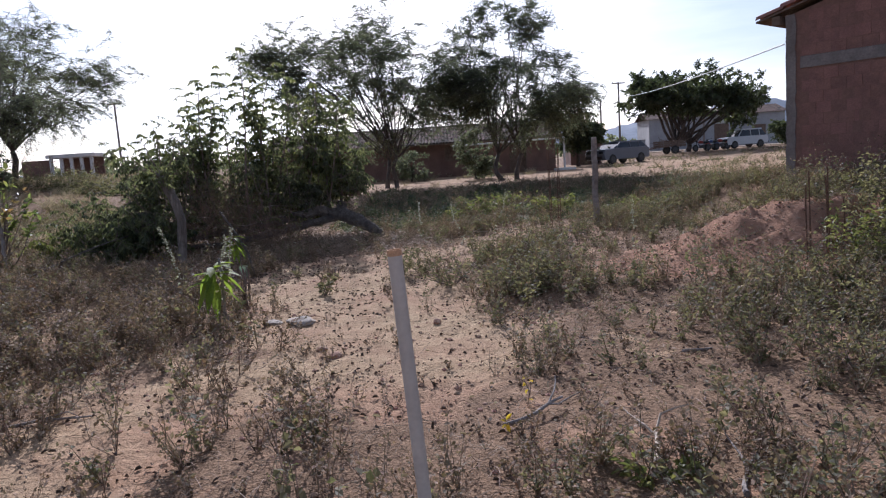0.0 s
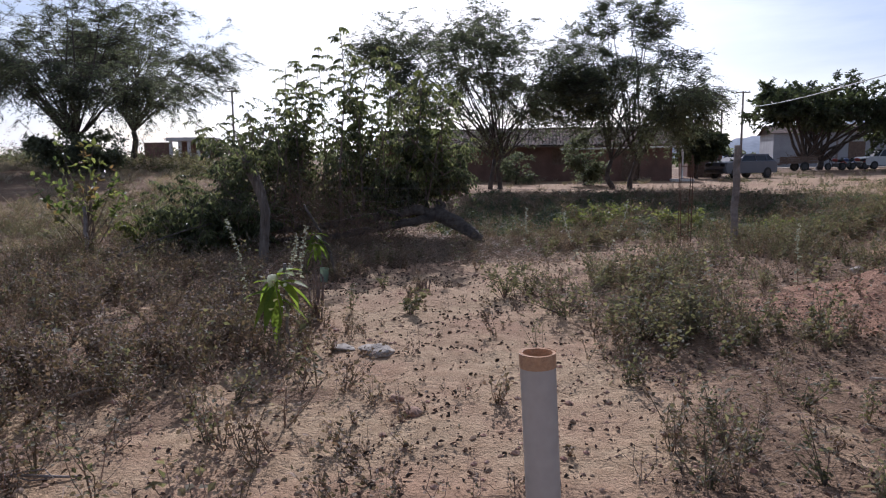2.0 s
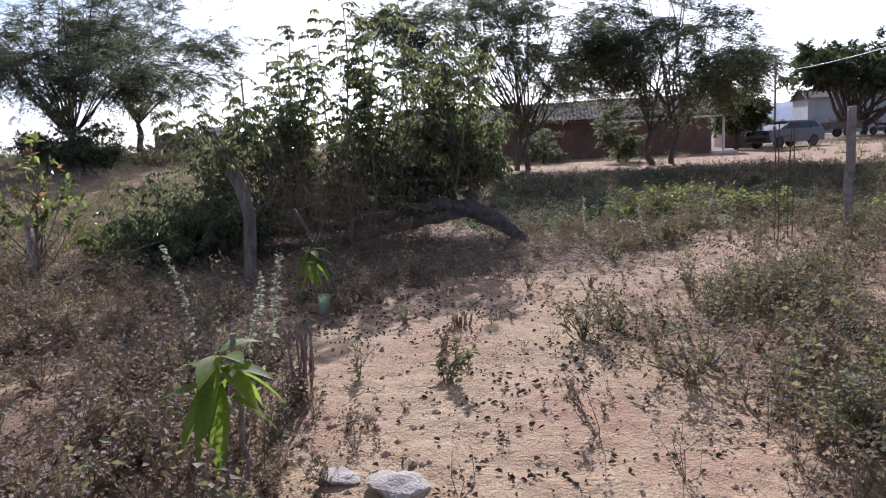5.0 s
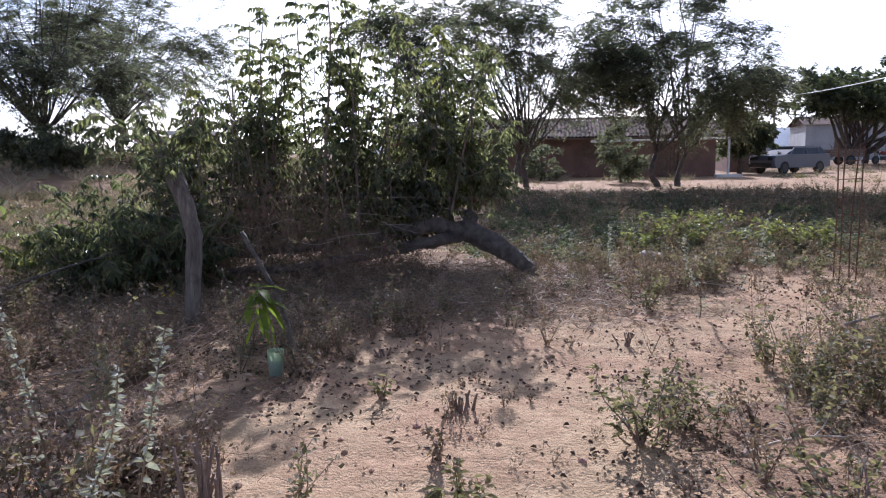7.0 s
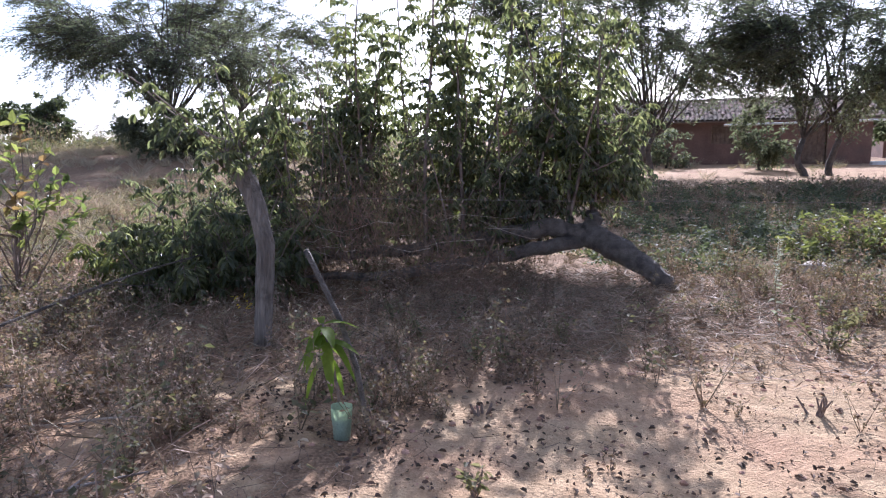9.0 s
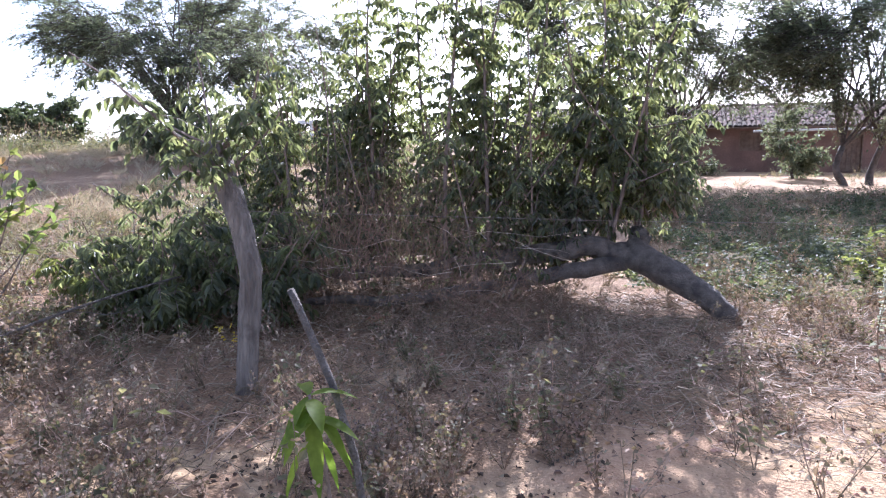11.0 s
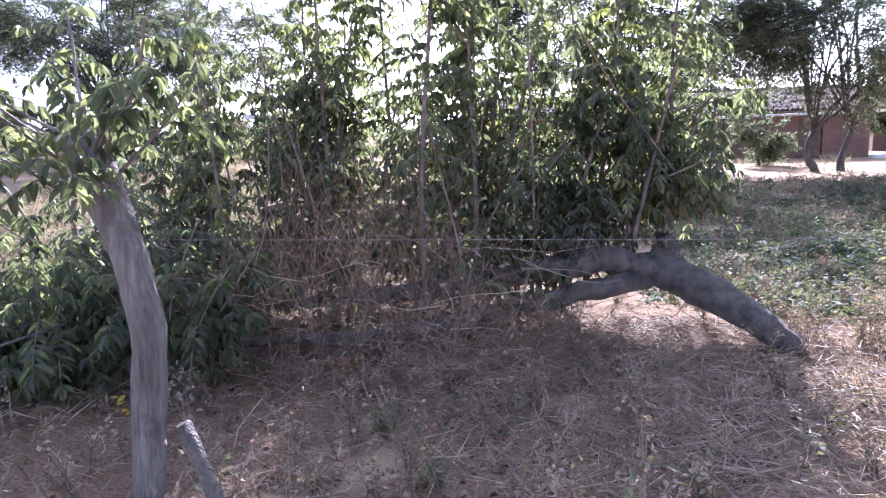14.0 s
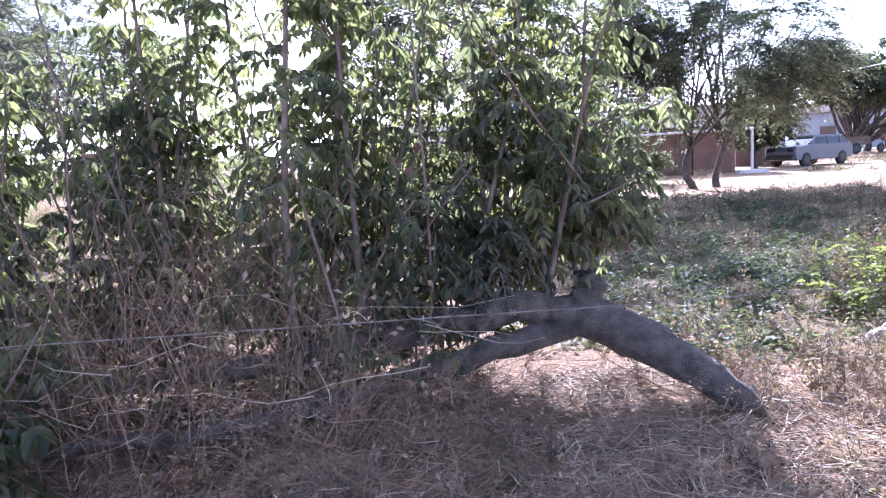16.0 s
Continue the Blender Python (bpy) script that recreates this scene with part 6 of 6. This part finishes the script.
def car(x, y, yaw, label, mat, tall=1.0):
    """A station wagon: lofted body, glass house, wheels, lamps, bumpers."""
    root = thing("car", at_ground(x, y), label, "car", yaw=yaw)
    prof = [(-2.1, 0.45), (-2.15, 0.75), (-2.05, 0.98), (-1.1, 1.06), (1.95, 1.08), (2.12, 0.95), (2.15, 0.5), (2.05, 0.32), (-2.0, 0.32)]
    b = Build()
    v = []
    for yy, k in ((-0.86, 0.97), (-0.78, 1.0), (0.78, 1.0), (0.86, 0.97)):
        edge = abs(yy) > 0.8
        v += [(px * (0.985 if edge else 1.0), yy, (pz - 0.7) * (0.92 if edge else 1.0) + 0.7) for px, pz in prof]
    n = len(prof)
    f = [(r * n + i, r * n + (i + 1) % n, (r + 1) * n + (i + 1) % n, (r + 1) * n + i) for r in range(3) for i in range(n)]
    b.add(v, f)
    b.f.append(np.array([list(range(n))[::-1]]) + b.n - 4 * n)
    b.f.append(np.array([[3 * n + i for i in range(n)]]) + b.n - 4 * n)
    part("body", b, mat, root, smooth=False)
    top = [(-1.25, 1.04), (-0.45, 1.5 * tall), (1.5, 1.56 * tall), (1.95, 1.06)]
    g = Build()
    v = [(px, sy * (0.8 if pz < 1.2 else 0.66), pz) for sy in (-1, 1) for px, pz in top]
    g.add(v, [(0, 1, 2, 3), (7, 6, 5, 4), (1, 5, 6, 2), (0, 4, 5, 1), (2, 6, 7, 3)])
    part("glass", g, CAR_GLASS, root, "dark tinted windows")
    roof_b = box(Build(), (-0.5, -0.68, 1.5 * tall - 0.01), (1.6, 0.68, 1.58 * tall + 0.02), 0.04)
    part("roof", roof_b, mat, root)
    for px in (-0.85, 0.35, 1.25):
        for sy in (-1, 1):
            lean = 0.36 if px < 0 else 0.0
            p = tube(Build(), [(px - lean * 0.3, sy * 0.81, 1.05), (px + lean, sy * 0.67, 1.52 * tall)], 0.04, 6)
            part("pillar", p, mat, root)
    for px in (-1.35, 1.3):
        for sy in (-0.78, 0.78):
            wheel("wheel", 0.34, 0.2, root, (px, sy, 0.34))
    for sy in (-0.6, 0.6):
        part("headlight", box(Build(), (-2.17, sy - 0.17, 0.74), (-2.06, sy + 0.17, 0.9), 0.02), CAR_GLASS, root, "clear headlight")
        part("tail_light", box(Build(), (2.08, sy - 0.1, 0.72), (2.17, sy + 0.1, 1.0), 0.02), RED_PAINT, root, "red tail light")
    part("bumper", box(Build(), (-2.24, -0.78, 0.38), (-2.08, 0.78, 0.58), 0.04), METAL_DARK, root)
    part("bumper", box(Build(), (2.1, -0.78, 0.38), (2.24, 0.78, 0.58), 0.04), METAL_DARK, root)
    return root


car(28.3, 64.5, 12, "white station wagon parked beside the dirt road", CAR_WHITE, 1.08)
car(12.1, 46.6, 32, "dusty grey car parked beside the long house", CAR_GREY, 0.93)


def motorcycle(x, y, yaw, mat, label):
    root = thing("motorcycle", at_ground(x, y), label, "motorcycle", "parked motorcycles", yaw)
    for px in (-0.65, 0.65):
        wheel("wheel", 0.3, 0.1, root, (px, 0, 0.3))
    part("engine", box(Build(), (-0.22, -0.16, 0.25), (0.2, 0.16, 0.55), 0.05), METAL_DARK, root)
    tank = tube(Build(), [(-0.32, 0, 0.78), (-0.2, 0, 0.82), (0.05, 0, 0.8), (0.15, 0, 0.74)], (0.08, 0.14, 0.13, 0.07), 10)
    part("fuel_tank", tank, mat, root, smooth=True)
    part("seat", tube(Build(), [(0.1, 0, 0.77), (0.4, 0, 0.76), (0.75, 0, 0.82)], (0.09, 0.12, 0.06), 10), RUBBER, root, "black seat", smooth=True)
    part("fork", tube(Build(), [(-0.65, 0, 0.3), (-0.42, 0, 0.95)], 0.035, 6), METAL_DARK, root)
    part("handlebar", tube(Build(), [(-0.3, -0.35, 1.05), (-0.42, -0.15, 1.0), (-0.42, 0.15, 1.0), (-0.3, 0.35, 1.05)], 0.016, 6), METAL_DARK, root)
    part("headlight", tube(Build(), [(-0.46, 0, 0.88), (-0.56, 0, 0.88)], (0.06, 0.09), 10), CAR_GLASS, root)
    part("fender", tube(Build(), [(0.45, 0, 0.64), (0.75, 0, 0.68), (0.98, 0, 0.52)], (0.05, 0.06, 0.04), 7), mat, root)
    part("frame_tubes", tube(Build(), [(-0.42, 0, 0.85), (-0.15, 0, 0.3), (0.3, 0, 0.3), (0.65, 0, 0.32)], 0.03, 6), METAL_DARK, root)
    part("exhaust", tube(Build(), [(-0.1, 0.16, 0.28), (0.3, 0.18, 0.28), (0.85, 0.18, 0.36)], (0.02, 0.035, 0.045), 7), METAL_DARK, root)


motorcycle(23.6, 62.0, 15, RED_PAINT, "dark red motorcycle parked under the tree")
motorcycle(24.7, 62.6, 25, BLUE_PAINT, "dark blue motorcycle parked under the tree")
motorcycle(25.8, 63.2, 10, RED_PAINT, "old motorcycle parked beside the car")


def cart():
    root = thing("wooden_cart", at_ground(20.4, 61.0), "old dark wooden cart loaded with branches", "cart", yaw=8)
    for i in range(5):
        part("plank", box(Build(), (-1.2, -0.62 + 0.25 * i, 0.6), (1.2, -0.39 + 0.25 * i, 0.65), 0.006), WOOD_DARK, root)
    for sy in (-0.66, 0.62):
        for k in range(3):
            part("side_board", box(Build(), (-1.2, sy, 0.66 + 0.17 * k), (1.2, sy + 0.04, 0.81 + 0.17 * k), 0.006), WOOD_DARK, root)
    for sy in (-0.8, 0.8):
        wheel("wheel", 0.36, 0.12, root, (0.1, sy, 0.36))
    part("shaft", tube(Build(), [(-1.2, -0.4, 0.62), (-2.5, -0.3, 0.45)], 0.04, 6), WOOD_DARK, root)
    part("shaft", tube(Build(), [(-1.2, 0.4, 0.62), (-2.5, 0.3, 0.45)], 0.04, 6), WOOD_DARK, root)
    rng = np.random.RandomState(4)
    b = Build()
    for k in range(40):
        p = np.array([rng.uniform(-1.1, 1.0), rng.uniform(-0.5, 0.5), rng.uniform(0.75, 1.2)])
        tube(b, bent(p, p + rng.normal(0, 0.6, 3) * np.array([1, 0.5, 0.5]), 4, 0.1, rng), 0.02, 4, cap=False)
    tagged(part("branches", b, TWIG, root, "heap of dry branches"), kind="stuff")


cart()


def utility_pole(x, y, h, arms, label):
    root = thing("utility_pole", at_ground(x, y), label, "utility pole")
    part("shaft", tube(Build(), [(0, 0, -0.3), (0, 0, h)], (0.13, 0.09), 10), CONCRETE, root)
    if arms:
        part("crossarm", box(Build(), (-0.75, -0.05, h - 0.18), (0.75, 0.05, h - 0.06), 0.01), WOOD_DARK, root)
        for k in (-0.65, -0.25, 0.25, 0.65):
            part("insulator", tube(Build(), [(k, 0, h - 0.06), (k, 0, h + 0.02), (k, 0, h + 0.1)], (0.03, 0.05, 0.025), 8), WHITEWASH, root)
    return root


utility_pole(21.1, 80, 8.1, True, "grey concrete power pole with wooden crossarm")
utility_pole(19.0, 80, 6.3, False, "slim grey service pole beside the yard")
utility_pole(-31.5, 70.0, 7.2, True, "distant grey power pole over the dry field")
utility_pole(31.5, 82, 5.6, False, "slim dark pole before the pale building")


def overhead_cable(p0, p1, sag, label):
    p0, p1 = np.array(p0), np.array(p1)
    t = np.linspace(0, 1, 40)[:, None]
    ob = part("overhead_cable", tube(Build(), (p1 - p0) * t - np.array([0, 0, sag]) * 4 * t * (1 - t), 0.017, 5), CABLE)
    ob.matrix_world = pose(*p0)
    return tagged(ob, label, "cable")


overhead_cable((21.1, 80, 7.2), (7.8, 15.6, 3.5), 0.3, "pale sagging service cable from the pole to the house")


def annex():
    """Small brick lean-to at the end of the long house."""
    root = thing("brick_shed", at_ground(9.6, 50.0), "small orange-brown brick shed beyond the long house", "shed")
    part("wall", box(Build(), (0, 0, -0.3), (2.2, 3.0, 1.75)), ADOBE, root)
    part("roof", box(Build(), (-0.2, -0.3, 1.75), (2.4, 3.2, 1.86), 0.02), TILE_OLD, root)
    part("door", box(Build(), (0.7, -0.03, -0.05), (1.5, -0.004, 1.6), 0.006), WOOD_DARK, root)


annex()


def white_shed():
    """Whitewashed open shed on the left: slab on piers."""
    root = thing("white_shed", at_ground(-36.5, 66.0), "whitewashed open shed with concrete piers in dry field", "shed", yaw=8)
    part("slab", box(Build(), (-0.2, -0.2, 2.0), (4.2, 3.2, 2.35), 0.02), WHITEWASH, root)
    for k in range(5):
        part("pier", box(Build(), (0.02 + 0.9 * k, 0, -0.5), (0.3 + 0.9 * k, 0.25, 2.0), 0.01), WHITEWASH, root)
    part("back_wall", box(Build(), (0, 2.8, -0.5), (4.0, 3.0, 2.0)), ADOBE, root)
    part("side_wall", box(Build(), (-2.6, 0.4, -0.5), (-0.02, 0.6, 1.9)), ADOBE, root)


white_shed()


def road_strip():
    b = Build()
    xs = np.linspace(20, 90, 80)
    cy = 72.0 - 0.06 * (xs - 20)
    for k in range(79):
        v = [(xs[k], cy[k] - 2, 0), (xs[k + 1], cy[k + 1] - 2, 0), (xs[k + 1], cy[k + 1] + 2, 0), (xs[k], cy[k] + 2, 0)]
        v = [(x, y, float(terrain(x, y)) + 0.09) for x, y, z in v]
        b.add(v, [(0, 1, 2, 3)])
    return tagged(part("road", b, ROAD), "pale dirt road beyond the yard", "road", kind="structure")


road_strip()
crown_tree("roadside_bush", (33.6, 67.0), "leafy green bush beside the dirt road", 0.3, 8, (0, 0, 1.4), (1.6, 1.4, 1.2), LEAF_UMBRELLA, BARK_DARK, 51, 0.08, leaf=(0.22, 0.12), twigs=8, per_twig=12, clump=0.6, low=-0.8, category="bush")
crown_tree("yard_shrub", (-1.5, 38.5), "sparse brown-green shrub before the long house wall", 0.3, 8, (0, 0, 0.9), (1.3, 0.9, 0.9), LEAF_FEATHER, BARK_DARK, 52, 0.06, gap=0.35, leaf=(0.15, 0.06), twigs=6, per_twig=9, clump=0.5, low=-0.8, category="bush")
crown_tree("yard_shrub", (2.0, 36.0), "dark leafy shrub beside the twin trunks", 0.4, 9, (0, 0, 1.4), (1.1, 1.0, 1.3), LEAF_FEATHER, BARK_DARK, 53, 0.06, gap=0.25, leaf=(0.16, 0.07), twigs=7, per_twig=11, clump=0.5, low=-0.8, category="bush")
crown_tree("bank_shrub", (-21.0, 31.0), "dark dense shrub at the foot of the mesquite", 0.3, 10, (0, 0, 1.3), (2.2, 1.8, 1.3), LEAF_FEATHER, BARK_DARK, 54, 0.08, leaf=(0.2, 0.09), twigs=9, per_twig=16, clump=0.7, low=-0.9, category="bush")
